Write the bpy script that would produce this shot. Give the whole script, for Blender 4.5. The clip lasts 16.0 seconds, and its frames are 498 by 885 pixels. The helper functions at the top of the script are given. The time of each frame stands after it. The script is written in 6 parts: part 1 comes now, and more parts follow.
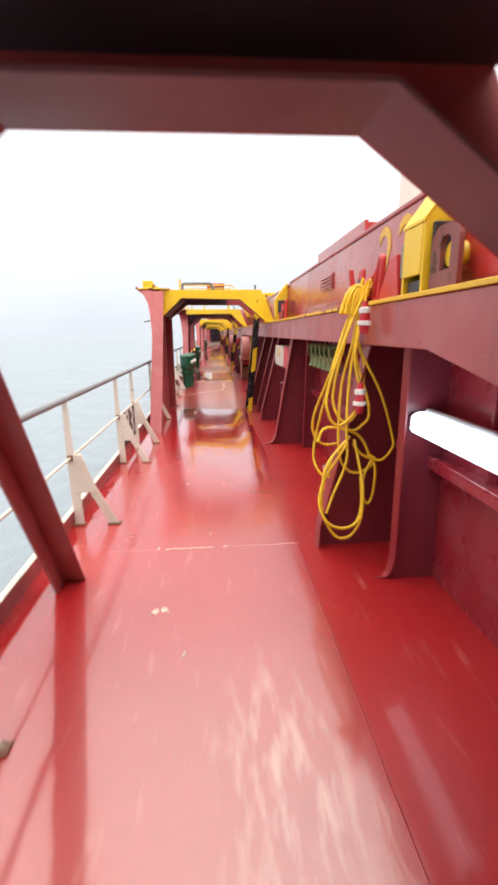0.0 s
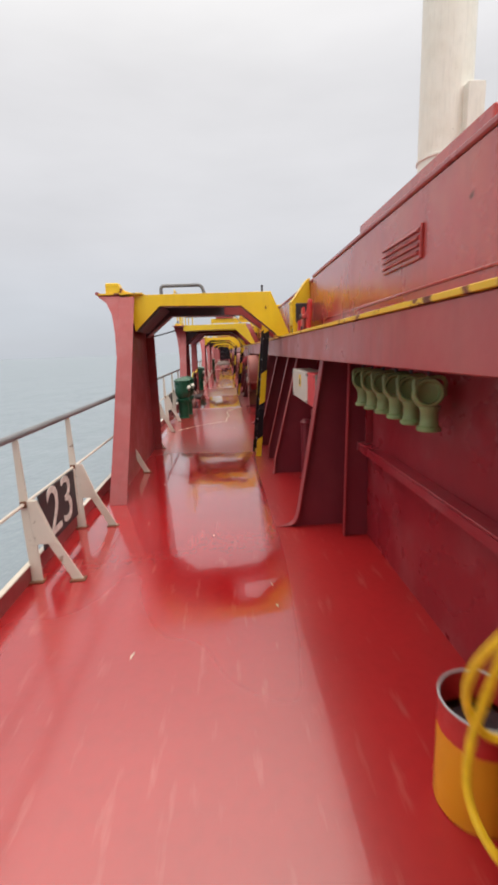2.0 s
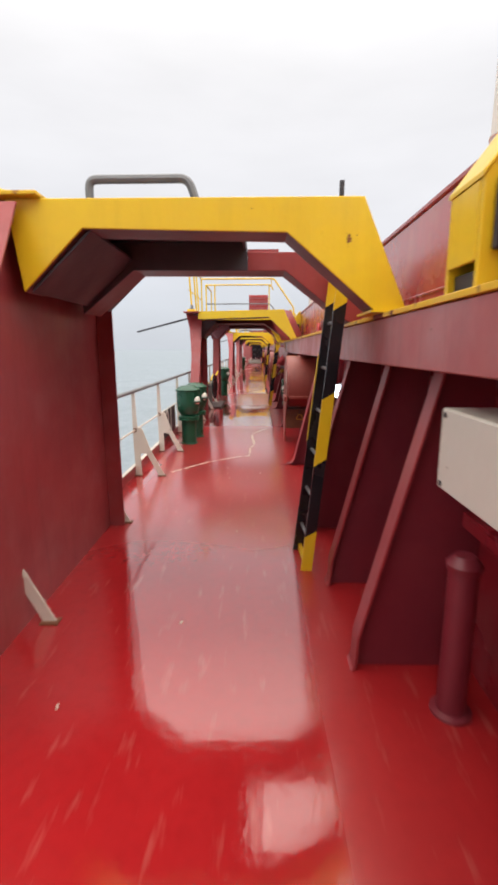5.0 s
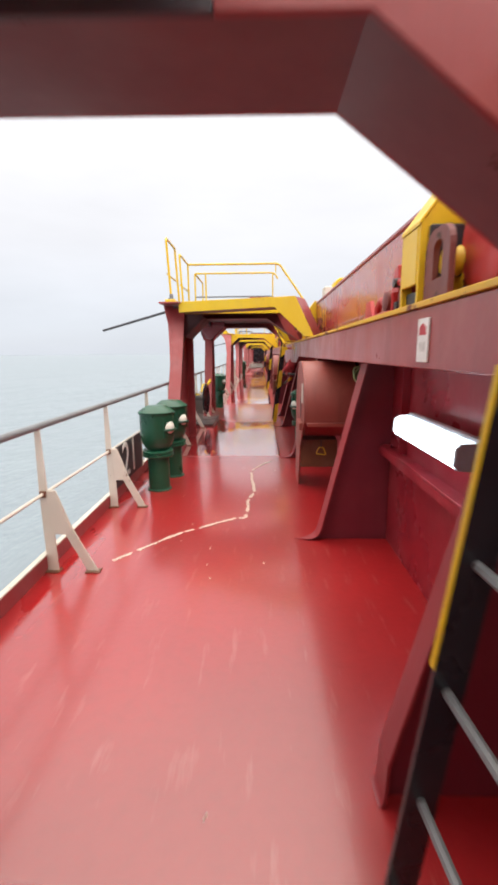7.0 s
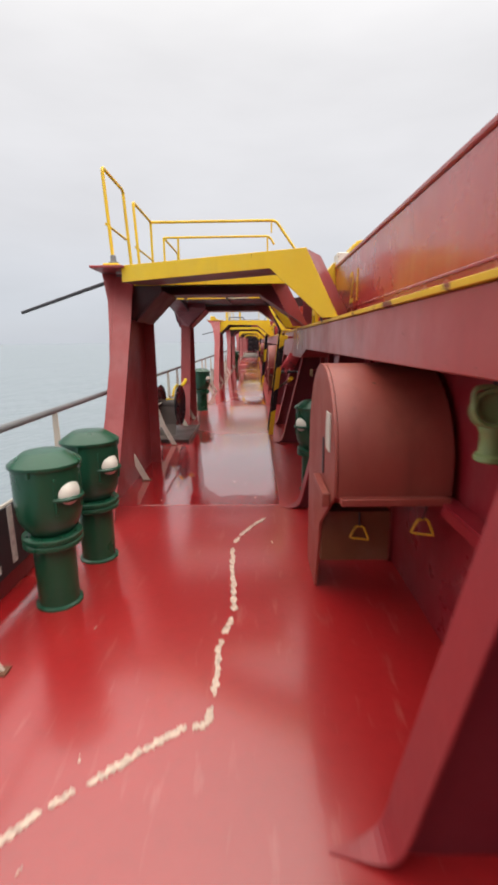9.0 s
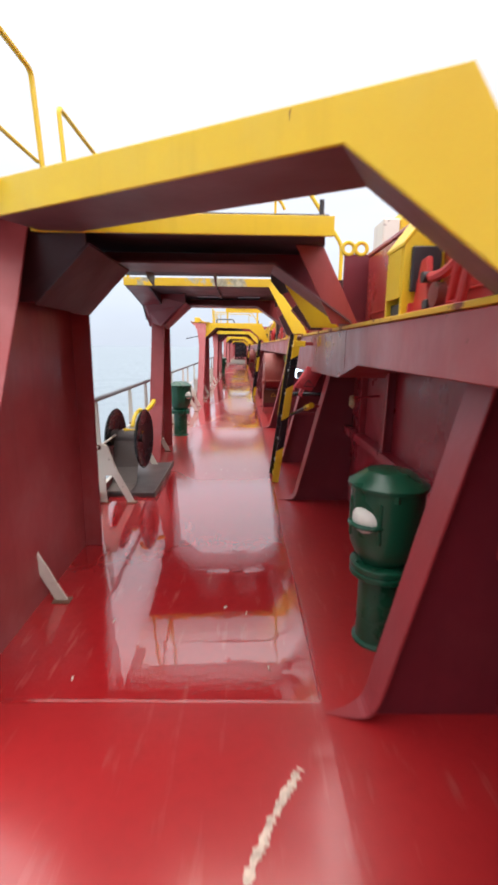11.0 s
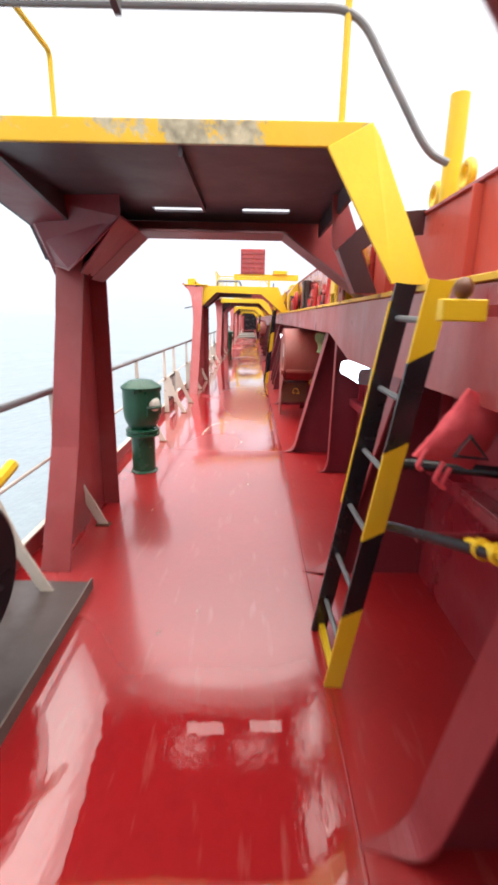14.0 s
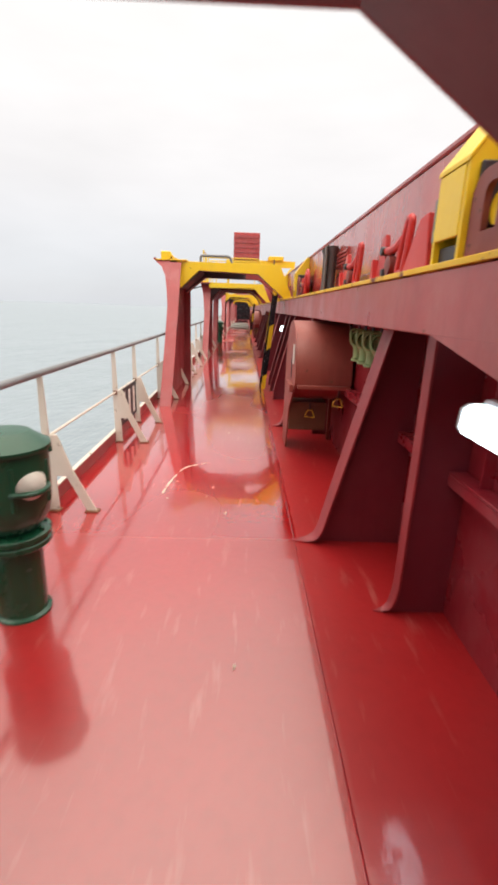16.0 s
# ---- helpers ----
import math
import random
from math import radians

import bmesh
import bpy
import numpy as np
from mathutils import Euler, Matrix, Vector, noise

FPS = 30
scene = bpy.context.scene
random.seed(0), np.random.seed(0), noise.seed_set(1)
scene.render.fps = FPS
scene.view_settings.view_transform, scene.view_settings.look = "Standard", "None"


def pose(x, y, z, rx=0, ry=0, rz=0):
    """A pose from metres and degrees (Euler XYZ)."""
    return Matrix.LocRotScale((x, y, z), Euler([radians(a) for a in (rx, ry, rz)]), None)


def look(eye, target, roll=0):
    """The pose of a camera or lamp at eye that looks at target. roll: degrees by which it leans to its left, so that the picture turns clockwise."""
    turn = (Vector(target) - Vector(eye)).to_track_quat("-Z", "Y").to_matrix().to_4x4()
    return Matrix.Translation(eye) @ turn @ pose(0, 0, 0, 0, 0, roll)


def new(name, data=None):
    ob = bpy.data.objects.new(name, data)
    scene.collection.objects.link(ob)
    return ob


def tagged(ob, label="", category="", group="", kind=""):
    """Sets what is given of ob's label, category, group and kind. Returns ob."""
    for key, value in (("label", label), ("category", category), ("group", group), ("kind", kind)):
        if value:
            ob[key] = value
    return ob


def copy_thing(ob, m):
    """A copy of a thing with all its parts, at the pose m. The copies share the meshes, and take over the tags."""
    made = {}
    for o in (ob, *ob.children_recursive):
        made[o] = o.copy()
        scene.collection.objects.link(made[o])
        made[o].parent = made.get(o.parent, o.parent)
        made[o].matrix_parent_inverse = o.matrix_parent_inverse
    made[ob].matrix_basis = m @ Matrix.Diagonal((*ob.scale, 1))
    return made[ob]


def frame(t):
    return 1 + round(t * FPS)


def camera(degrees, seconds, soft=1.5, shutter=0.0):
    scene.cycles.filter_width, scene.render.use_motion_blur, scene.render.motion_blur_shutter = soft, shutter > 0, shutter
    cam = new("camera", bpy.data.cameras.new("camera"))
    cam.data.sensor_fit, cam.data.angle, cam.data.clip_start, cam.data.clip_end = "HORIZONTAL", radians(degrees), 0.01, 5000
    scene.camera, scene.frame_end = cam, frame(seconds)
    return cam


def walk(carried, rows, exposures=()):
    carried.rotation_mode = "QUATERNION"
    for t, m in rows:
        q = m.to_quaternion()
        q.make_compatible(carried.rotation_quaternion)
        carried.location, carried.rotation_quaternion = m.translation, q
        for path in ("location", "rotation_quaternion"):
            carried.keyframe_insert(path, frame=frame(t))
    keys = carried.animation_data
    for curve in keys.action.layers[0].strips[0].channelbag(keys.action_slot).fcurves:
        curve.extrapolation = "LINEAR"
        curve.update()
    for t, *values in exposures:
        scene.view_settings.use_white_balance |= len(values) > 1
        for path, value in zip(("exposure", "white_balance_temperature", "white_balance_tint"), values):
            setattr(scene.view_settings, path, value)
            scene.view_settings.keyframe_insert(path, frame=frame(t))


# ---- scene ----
cam = camera(57.3, 16.0, soft=3.2, shutter=0.5)
PATH = [
    (0, (-0.359, -1.406, 1.68), (-0.222, 0.533, 1.21), -0.6),
    (0.5, (-0.236, -0.74, 1.627), (-0.109, 1.205, 1.178), -1.1),
    (1, (-0.221, -0.101, 1.619), (-0.106, 1.846, 1.178), -1.1),
    (1.5, (-0.171, 0.559, 1.657), (-0.021, 2.51, 1.244), -1.6),
    (2, (-0.097, 1.241, 1.695), (-0.013, 3.2, 1.297), -2.1),
    (2.5, (-0.133, 1.907, 1.691), (-0.045, 3.865, 1.296), -1.5),
    (3, (-0.064, 2.534, 1.666), (-0.009, 4.497, 1.289), -1.0),
    (3.5, (-0.039, 3.197, 1.693), (-0.065, 5.156, 1.289), -0.5),
    (4, (-0.052, 3.868, 1.717), (-0.045, 5.823, 1.294), 0.2),
    (4.2, (-0.006, 4.117, 1.678), (-0.005, 6.069, 1.243), 0.0),
    (6.3, (-0.017, 6.941, 1.695), (-0.107, 8.911, 1.359), 0.7),
    (6.5, (-0.054, 7.195, 1.712), (-0.114, 9.165, 1.372), 0.5),
    (7, (-0.007, 7.836, 1.662), (-0.058, 9.798, 1.275), -0.5),
    (7.5, (-0.016, 8.502, 1.682), (-0.093, 10.454, 1.255), -0.7),
    (8, (0.014, 9.152, 1.724), (0.008, 11.106, 1.3), -1.1),
    (8.5, (0.135, 9.863, 1.685), (0.101, 11.812, 1.238), -1.5),
    (9, (0.067, 10.534, 1.698), (0.035, 12.486, 1.263), -0.7),
    (9.2, (-0.013, 10.763, 1.753), (0.002, 12.718, 1.327), -0.3),
    (11.3, (-0.11, 13.563, 1.675), (-0.078, 15.521, 1.265), 0.8),
    (11.5, (-0.095, 13.807, 1.655), (-0.074, 15.759, 1.221), 0.6),
    (12, (-0.139, 14.439, 1.691), (-0.077, 16.385, 1.23), 0.8),
    (12.5, (-0.058, 15.1, 1.659), (-0.035, 17.036, 1.16), 0.5),
    (13, (-0.138, 15.741, 1.641), (-0.135, 17.671, 1.117), 0.6),
    (13.5, (-0.140, 16.395, 1.680), (-0.104, 18.325, 1.136), 1.3),
    (14, (-0.091, 17.01, 1.712), (-0.091, 18.941, 1.187), 1.1),
    (14.5, (-0.151, 17.694, 1.745), (-0.107, 19.627, 1.235), 1.3),
    (14.7, (-0.126, 17.966, 1.711), (-0.08, 19.901, 1.208), 0.9),
    (15, (-0.065, 18.382, 1.674), (-0.041, 20.323, 1.19), 0.9),
    (15.5, (-0.101, 19.092, 1.653), (-0.086, 21.022, 1.131), 1.5),
    (16, (-0.093, 19.778, 1.671), (-0.056, 21.696, 1.107), 2.0),
]
EXPOSURES = [(0.0, 0.74, 6500, 10), (0.5, 0.32, 6500, 10), (1.0, 0.19, 6500, 10), (1.5, 0.14, 6500, 10), (2.5, 0.1, 6500, 10), (4.0, 0.14, 6500, 10), (6.5, 0.65, 6500, 10), (7.0, 0.53, 6500, 10), (7.5, 0.29, 6500, 10), (8.5, 0.16, 6500, 10), (9.0, 0.2, 6500, 10), (11.5, 0.72, 6000, 10), (12.0, 0.82, 6250, 10), (12.5, 0.9, 6350, 10), (13.0, 1.06, 6400, 10), (13.5, 1.17, 6400, 10), (14.0, 0.95, 6300, 10), (14.5, 0.72, 5850, 10), (15.0, 0.76, 5800, 10), (15.5, 0.78, 6650, 10), (16.0, 0.5, 6800, 10)]
walk(cam, [(t, look(eye, target, roll)) for t, eye, target, roll in PATH], EXPOSURES)

# ---- light ----
world = bpy.data.worlds.new("overcast_sky")
scene.world = world
world.use_nodes = True
wn, wl = world.node_tree.nodes, world.node_tree.links
wn.clear()
w_out = wn.new("ShaderNodeOutputWorld")
w_bg = wn.new("ShaderNodeBackground")
w_bg.inputs["Strength"].default_value = 1.0
w_sky = wn.new("ShaderNodeTexSky")
w_sky.sky_type = "NISHITA"
w_sky.sun_disc = False
w_sky.sun_elevation = radians(53)
w_sky.sun_rotation = radians(130)
w_dim = wn.new("ShaderNodeMixRGB")
w_dim.blend_type = "MULTIPLY"
w_dim.inputs[0].default_value = 1.0
w_dim.inputs[2].default_value = (0.09, 0.09, 0.09, 1)
w_co = wn.new("ShaderNodeTexCoord")
w_sep = wn.new("ShaderNodeSeparateXYZ")
w_ramp = wn.new("ShaderNodeValToRGB")
SKY = [(0.0, (0.54, 0.57, 0.625)), (0.06, (0.56, 0.585, 0.635)), (0.22, (0.69, 0.69, 0.715)), (0.45, (0.79, 0.78, 0.79)), (0.55, (0.90, 0.885, 0.88)), (0.76, (2.30, 2.15, 1.98)), (1.0, (3.1, 2.86, 2.6))]
for i, (p, c) in enumerate(SKY):
    e = w_ramp.color_ramp.elements[i] if i < 2 else w_ramp.color_ramp.elements.new(p)
    e.position = p
    e.color = (*c, 1)
w_noise = wn.new("ShaderNodeTexNoise")
w_noise.inputs["Scale"].default_value = 2.2
w_noise.inputs["Detail"].default_value = 5
w_map = wn.new("ShaderNodeMapping")
w_map.inputs["Scale"].default_value = (1, 1, 3.5)
w_cr = wn.new("ShaderNodeMapRange")
w_cr.inputs["From Min"].default_value = 0.3
w_cr.inputs["From Max"].default_value = 0.7
w_cr.inputs["To Min"].default_value = 0.93
w_cr.inputs["To Max"].default_value = 1.05
w_cl = wn.new("ShaderNodeMixRGB")
w_cl.blend_type = "MULTIPLY"
w_cl.inputs[0].default_value = 1.0
w_mix = wn.new("ShaderNodeMixRGB")
w_mix.inputs[0].default_value = 0.93
wl.new(w_co.outputs["Generated"], w_sep.inputs[0])
wl.new(w_sep.outputs["Z"], w_ramp.inputs[0])
wl.new(w_co.outputs["Generated"], w_map.inputs[0])
wl.new(w_map.outputs[0], w_noise.inputs["Vector"])
wl.new(w_noise.outputs["Fac"], w_cr.inputs["Value"])
wl.new(w_ramp.outputs[0], w_cl.inputs[1])
wl.new(w_cr.outputs[0], w_cl.inputs[2])
wl.new(w_sky.outputs[0], w_dim.inputs[1])
wl.new(w_dim.outputs[0], w_mix.inputs[1])
wl.new(w_cl.outputs[0], w_mix.inputs[2])
wl.new(w_mix.outputs[0], w_bg.inputs["Color"])
wl.new(w_bg.outputs[0], w_out.inputs[0])

sun = new("sun", bpy.data.lights.new("sun", "SUN"))
sun.data.energy = 1.0
sun.data.angle = radians(50)
sun.data.color = (1.0, 0.97, 0.93)
sun.matrix_world = look((7, -3, 12), (0, 3, 0))

# ---- helpers of this scene ----
PLACE = {}


def thing(name, at, label, category, group="", kind=""):
    ob = new(name)
    ob.empty_display_size = 0.1
    ob.location = at
    PLACE[ob.name] = Vector(at)
    return tagged(ob, label, category, group, kind)


def finish(name, bm, material, offset, smooth=False, bevel=0.0):
    bmesh.ops.recalc_face_normals(bm, faces=bm.faces)
    if bevel:
        sharp = [e for e in bm.edges if len(e.link_faces) == 2 and e.calc_face_angle(0) > 0.5]
        bmesh.ops.bevel(bm, geom=sharp, offset=bevel, segments=1, affect="EDGES", clamp_overlap=True)
    for v in bm.verts:
        v.co -= offset
    me = bpy.data.meshes.new(name)
    bm.to_mesh(me)
    bm.free()
    me.materials.append(material)
    if smooth:
        for p in me.polygons:
            p.use_smooth = True
        try:
            me.set_sharp_from_angle(angle=radians(40))
        except AttributeError:
            pass
    return new(name, me)


def part(name, bm, material, parent, label="", smooth=False, bevel=0.0):
    base = PLACE[parent.name]
    ob = finish(name, bm, material, base, smooth, bevel)
    ob.parent = parent
    PLACE[ob.name] = base
    if label:
        ob["label"] = label
    return ob


def solid(name, bm, material, label, category, group="", kind="", at=(0, 0, 0), smooth=False, bevel=0.0):
    ob = finish(name, bm, material, Vector(at), smooth, bevel)
    ob.location = at
    PLACE[ob.name] = Vector(at)
    return tagged(ob, label, category, group, kind)


def prism(bm, pts, vec):
    vec = Vector(vec)
    a = [bm.verts.new(p) for p in pts]
    b = [bm.verts.new(Vector(p) + vec) for p in pts]
    n = len(pts)
    bm.faces.new(a)
    bm.faces.new(list(reversed(b)))
    for i in range(n):
        bm.faces.new((a[i], b[i], b[(i + 1) % n], a[(i + 1) % n]))
    return bm


def box(bm, x0, x1, y0, y1, z0, z1):
    return prism(bm, [(x0, y0, z0), (x1, y0, z0), (x1, y1, z0), (x0, y1, z0)], (0, 0, z1 - z0))


def Bx(*a):
    return box(bmesh.new(), *a)


def Pr(pts, vec):
    return prism(bmesh.new(), pts, vec)


def strip(bm, pts, side, thick):
    """A bent plate: the line pts swept by side, with thickness along thick."""
    side, thick = Vector(side), Vector(thick)
    rows = [[bm.verts.new(Vector(p) + s) for s in (Vector(), side, side + thick, thick)] for p in pts]
    for a, b in zip(rows, rows[1:]):
        for i in range(4):
            bm.faces.new((a[i], a[(i + 1) % 4], b[(i + 1) % 4], b[i]))
    bm.faces.new(rows[0])
    bm.faces.new(list(reversed(rows[-1])))
    return bm


def tube(bm, pts, r, seg=8, closed=False):
    pts = [Vector(p) for p in pts]
    n = len(pts)
    rings, ref = [], None
    for i, p in enumerate(pts):
        a = pts[i - 1] if (i or closed) else p
        b = pts[(i + 1) % n] if (i < n - 1 or closed) else p
        d = (b - a).normalized()
        if ref is None:
            ref = d.orthogonal().normalized()
        ref = (ref - d * ref.dot(d)).normalized()
        o = d.cross(ref)
        rings.append([bm.verts.new(p + r * (math.cos(2 * math.pi * k / seg) * ref + math.sin(2 * math.pi * k / seg) * o)) for k in range(seg)])
    for i in range(n if closed else n - 1):
        a, b = rings[i], rings[(i + 1) % n]
        for k in range(seg):
            bm.faces.new((a[k], a[(k + 1) % seg], b[(k + 1) % seg], b[k]))
    if not closed:
        bm.faces.new(list(reversed(rings[0])))
        bm.faces.new(rings[-1])
    return bm


def Tu(pts, r, seg=8, closed=False):
    return tube(bmesh.new(), pts, r, seg, closed)


def rounded(pts, r, k=5):
    """The line pts with its inner corners rounded."""
    pts = [Vector(p) for p in pts]
    out = [pts[0]]
    for a, b, c in zip(pts, pts[1:], pts[2:]):
        p = b + (a - b).normalized() * min(r, (a - b).length / 2)
        q = b + (c - b).normalized() * min(r, (c - b).length / 2)
        for i in range(k + 1):
            s = i / k
            out.append((1 - s) ** 2 * p + 2 * s * (1 - s) * b + s * s * q)
    return out + [pts[-1]]


def smooth_line(pts, k=6, closed=False):
    """A Catmull-Rom line through pts."""
    pts = [Vector(p) for p in pts]
    n, out = len(pts), []
    for i in range(n if closed else n - 1):
        if closed:
            p0, p1, p2, p3 = pts[i - 1], pts[i], pts[(i + 1) % n], pts[(i + 2) % n]
        else:
            p0, p1, p2, p3 = pts[max(i - 1, 0)], pts[i], pts[i + 1], pts[min(i + 2, n - 1)]
        for j in range(k):
            s = j / k
            out.append(0.5 * (2 * p1 + (p2 - p0) * s + (2 * p0 - 5 * p1 + 4 * p2 - p3) * s * s + (3 * p1 - p0 - 3 * p2 + p3) * s ** 3))
    return out if closed else out + [pts[-1]]


def lathe(bm, profile, centre, seg=32, m=None):
    """profile: (radius, height) from bottom to top, round the upright axis through centre (or m)."""
    m = m or Matrix.Translation(centre)
    rings = [[bm.verts.new(m @ Vector((r * math.cos(2 * math.pi * k / seg), r * math.sin(2 * math.pi * k / seg), z))) for k in range(seg)] for r, z in profile]
    for a, b in zip(rings, rings[1:]):
        for k in range(seg):
            bm.faces.new((a[k], a[(k + 1) % seg], b[(k + 1) % seg], b[k]))
    bm.faces.new(list(reversed(rings[0])))
    bm.faces.new(rings[-1])
    return bm


def La(profile, centre, seg=32, m=None):
    return lathe(bmesh.new(), profile, centre, seg, m)


def bolt(bm, p, axis, r=0.012, h=0.01):
    m = Matrix.Translation(p) @ Vector(axis).to_track_quat("Z", "Y").to_matrix().to_4x4()
    return lathe(bm, [(r, 0), (r, h)], None, 6, m)


# ---- materials ----
def paint(name, base, dark, rough=(0.25, 0.5), scale=1.0, rust=0.0, rust_colour=(0.16, 0.05, 0.02), bump=0.15, streak=0.0, coat=0.0, spec=0.5, fade=0.35, fade_colour=None, rust_scale=9.0):
    """Old brushed-on ship's paint: two scales of fading, chips down to rust, rain streaks."""
    m = bpy.data.materials.new(name)
    m.use_nodes = True
    N, L = m.node_tree.nodes, m.node_tree.links
    b = N["Principled BSDF"]
    co = N.new("ShaderNodeTexCoord")
    geo = N.new("ShaderNodeNewGeometry")
    info = N.new("ShaderNodeObjectInfo")

    def noise_of(s, detail=4, vec=None, stretch=None, rough_n=0.55):
        n = N.new("ShaderNodeTexNoise")
        n.inputs["Scale"].default_value = s
        n.inputs["Detail"].default_value = detail
        n.inputs["Roughness"].default_value = rough_n
        src = geo.outputs["Position"]
        if stretch:
            mp = N.new("ShaderNodeMapping")
            mp.inputs["Scale"].default_value = stretch
            L.new(src, mp.inputs[0])
            src = mp.outputs[0]
        L.new(src, n.inputs["Vector"])
        return n.outputs["Fac"]

    def ranged(src, a, c, lo=0.0, hi=1.0):
        r = N.new("ShaderNodeMapRange")
        r.inputs["From Min"].default_value, r.inputs["From Max"].default_value = a, c
        r.inputs["To Min"].default_value, r.inputs["To Max"].default_value = lo, hi
        L.new(src, r.inputs["Value"])
        return r.outputs[0]

    def mixed(fac, a, c):
        x = N.new("ShaderNodeMixRGB")
        for i, v in ((0, fac), (1, a), (2, c)):
            if isinstance(v, (int, float)):
                x.inputs[i].default_value = v
            elif isinstance(v, tuple):
                x.inputs[i].default_value = (*v, 1)
            else:
                L.new(v, x.inputs[i])
        return x.outputs[0]

    big = noise_of(0.9 * scale, 4)
    small = noise_of(14 * scale, 6)
    col = mixed(ranged(big, 0.3, 0.7), base, dark)
    col = mixed(ranged(small, 0.35, 0.8, 0.0, 0.3), col, dark)
    if fade:
        fc = fade_colour or tuple(0.75 * v + 0.1 for v in base)
        col = mixed(ranged(noise_of(3.1 * scale, 5), 0.48, 0.75, 0.0, fade), col, fc)
    if streak:
        col = mixed(ranged(noise_of(1.0, 5, stretch=(11, 11, 0.7)), 0.5, 0.75, 0.0, streak), col, tuple(v * 0.45 for v in dark))
    ro = ranged(noise_of(2.3 * scale, 4), 0.3, 0.7, rough[0], rough[1])
    if rust:
        f = ranged(noise_of(rust_scale, 9, rough_n=0.7), 0.70 - 0.2 * rust, 0.735 - 0.2 * rust)
        col = mixed(f, col, mixed(ranged(small, 0.3, 0.7), rust_colour, tuple(0.4 * v for v in rust_colour)))
        mr = N.new("ShaderNodeMapRange")
        mr.inputs["To Min"].default_value = 0.0
        L.new(f, mr.inputs["Value"])
        mx = N.new("ShaderNodeMath")
        mx.operation = "MAXIMUM"
        sc = N.new("ShaderNodeMath")
        sc.operation = "MULTIPLY"
        sc.inputs[1].default_value = 0.75
        L.new(mr.outputs[0], sc.inputs[0])
        L.new(ro, mx.inputs[0])
        L.new(sc.outputs[0], mx.inputs[1])
        ro = mx.outputs[0]
    L.new(col, b.inputs["Base Color"])
    L.new(ro, b.inputs["Roughness"])
    b.inputs["Specular IOR Level"].default_value = spec
    b.inputs["Coat Weight"].default_value = coat
    b.inputs["Coat Roughness"].default_value = 0.22
    bp = N.new("ShaderNodeBump")
    bp.inputs["Strength"].default_value = bump
    bp.inputs["Distance"].default_value = 0.01
    L.new(noise_of(22 * scale, 5), bp.inputs["Height"])
    L.new(bp.outputs[0], b.inputs["Normal"])
    return m


def plain(name, base, rough=0.5, metal=0.0, vary=0.12, emission=None, scale=8.0, bump=0.05):
    m = bpy.data.materials.new(name)
    m.use_nodes = True
    N, L = m.node_tree.nodes, m.node_tree.links
    b = N["Principled BSDF"]
    if emission:
        b.inputs["Base Color"].default_value = (*base, 1)
        b.inputs["Emission Color"].default_value = (*emission[0], 1)
        b.inputs["Emission Strength"].default_value = emission[1]
        return m
    geo = N.new("ShaderNodeNewGeometry")
    n = N.new("ShaderNodeTexNoise")
    n.inputs["Scale"].default_value = scale
    n.inputs["Detail"].default_value = 6
    L.new(geo.outputs["Position"], n.inputs["Vector"])
    r = N.new("ShaderNodeValToRGB")
    r.color_ramp.elements[0].position, r.color_ramp.elements[1].position = 0.3, 0.7
    r.color_ramp.elements[0].color = (*[max(v * (1 - 2 * vary), 0) for v in base], 1)
    r.color_ramp.elements[1].color = (*[min(v * (1 + vary), 1) for v in base], 1)
    L.new(n.outputs["Fac"], r.inputs[0])
    L.new(r.outputs[0], b.inputs["Base Color"])
    b.inputs["Roughness"].default_value = rough
    b.inputs["Metallic"].default_value = metal
    bp = N.new("ShaderNodeBump")
    bp.inputs["Strength"].default_value = bump
    bp.inputs["Distance"].default_value = 0.01
    L.new(n.outputs["Fac"], bp.inputs["Height"])
    L.new(bp.outputs[0], b.inputs["Normal"])
    return m


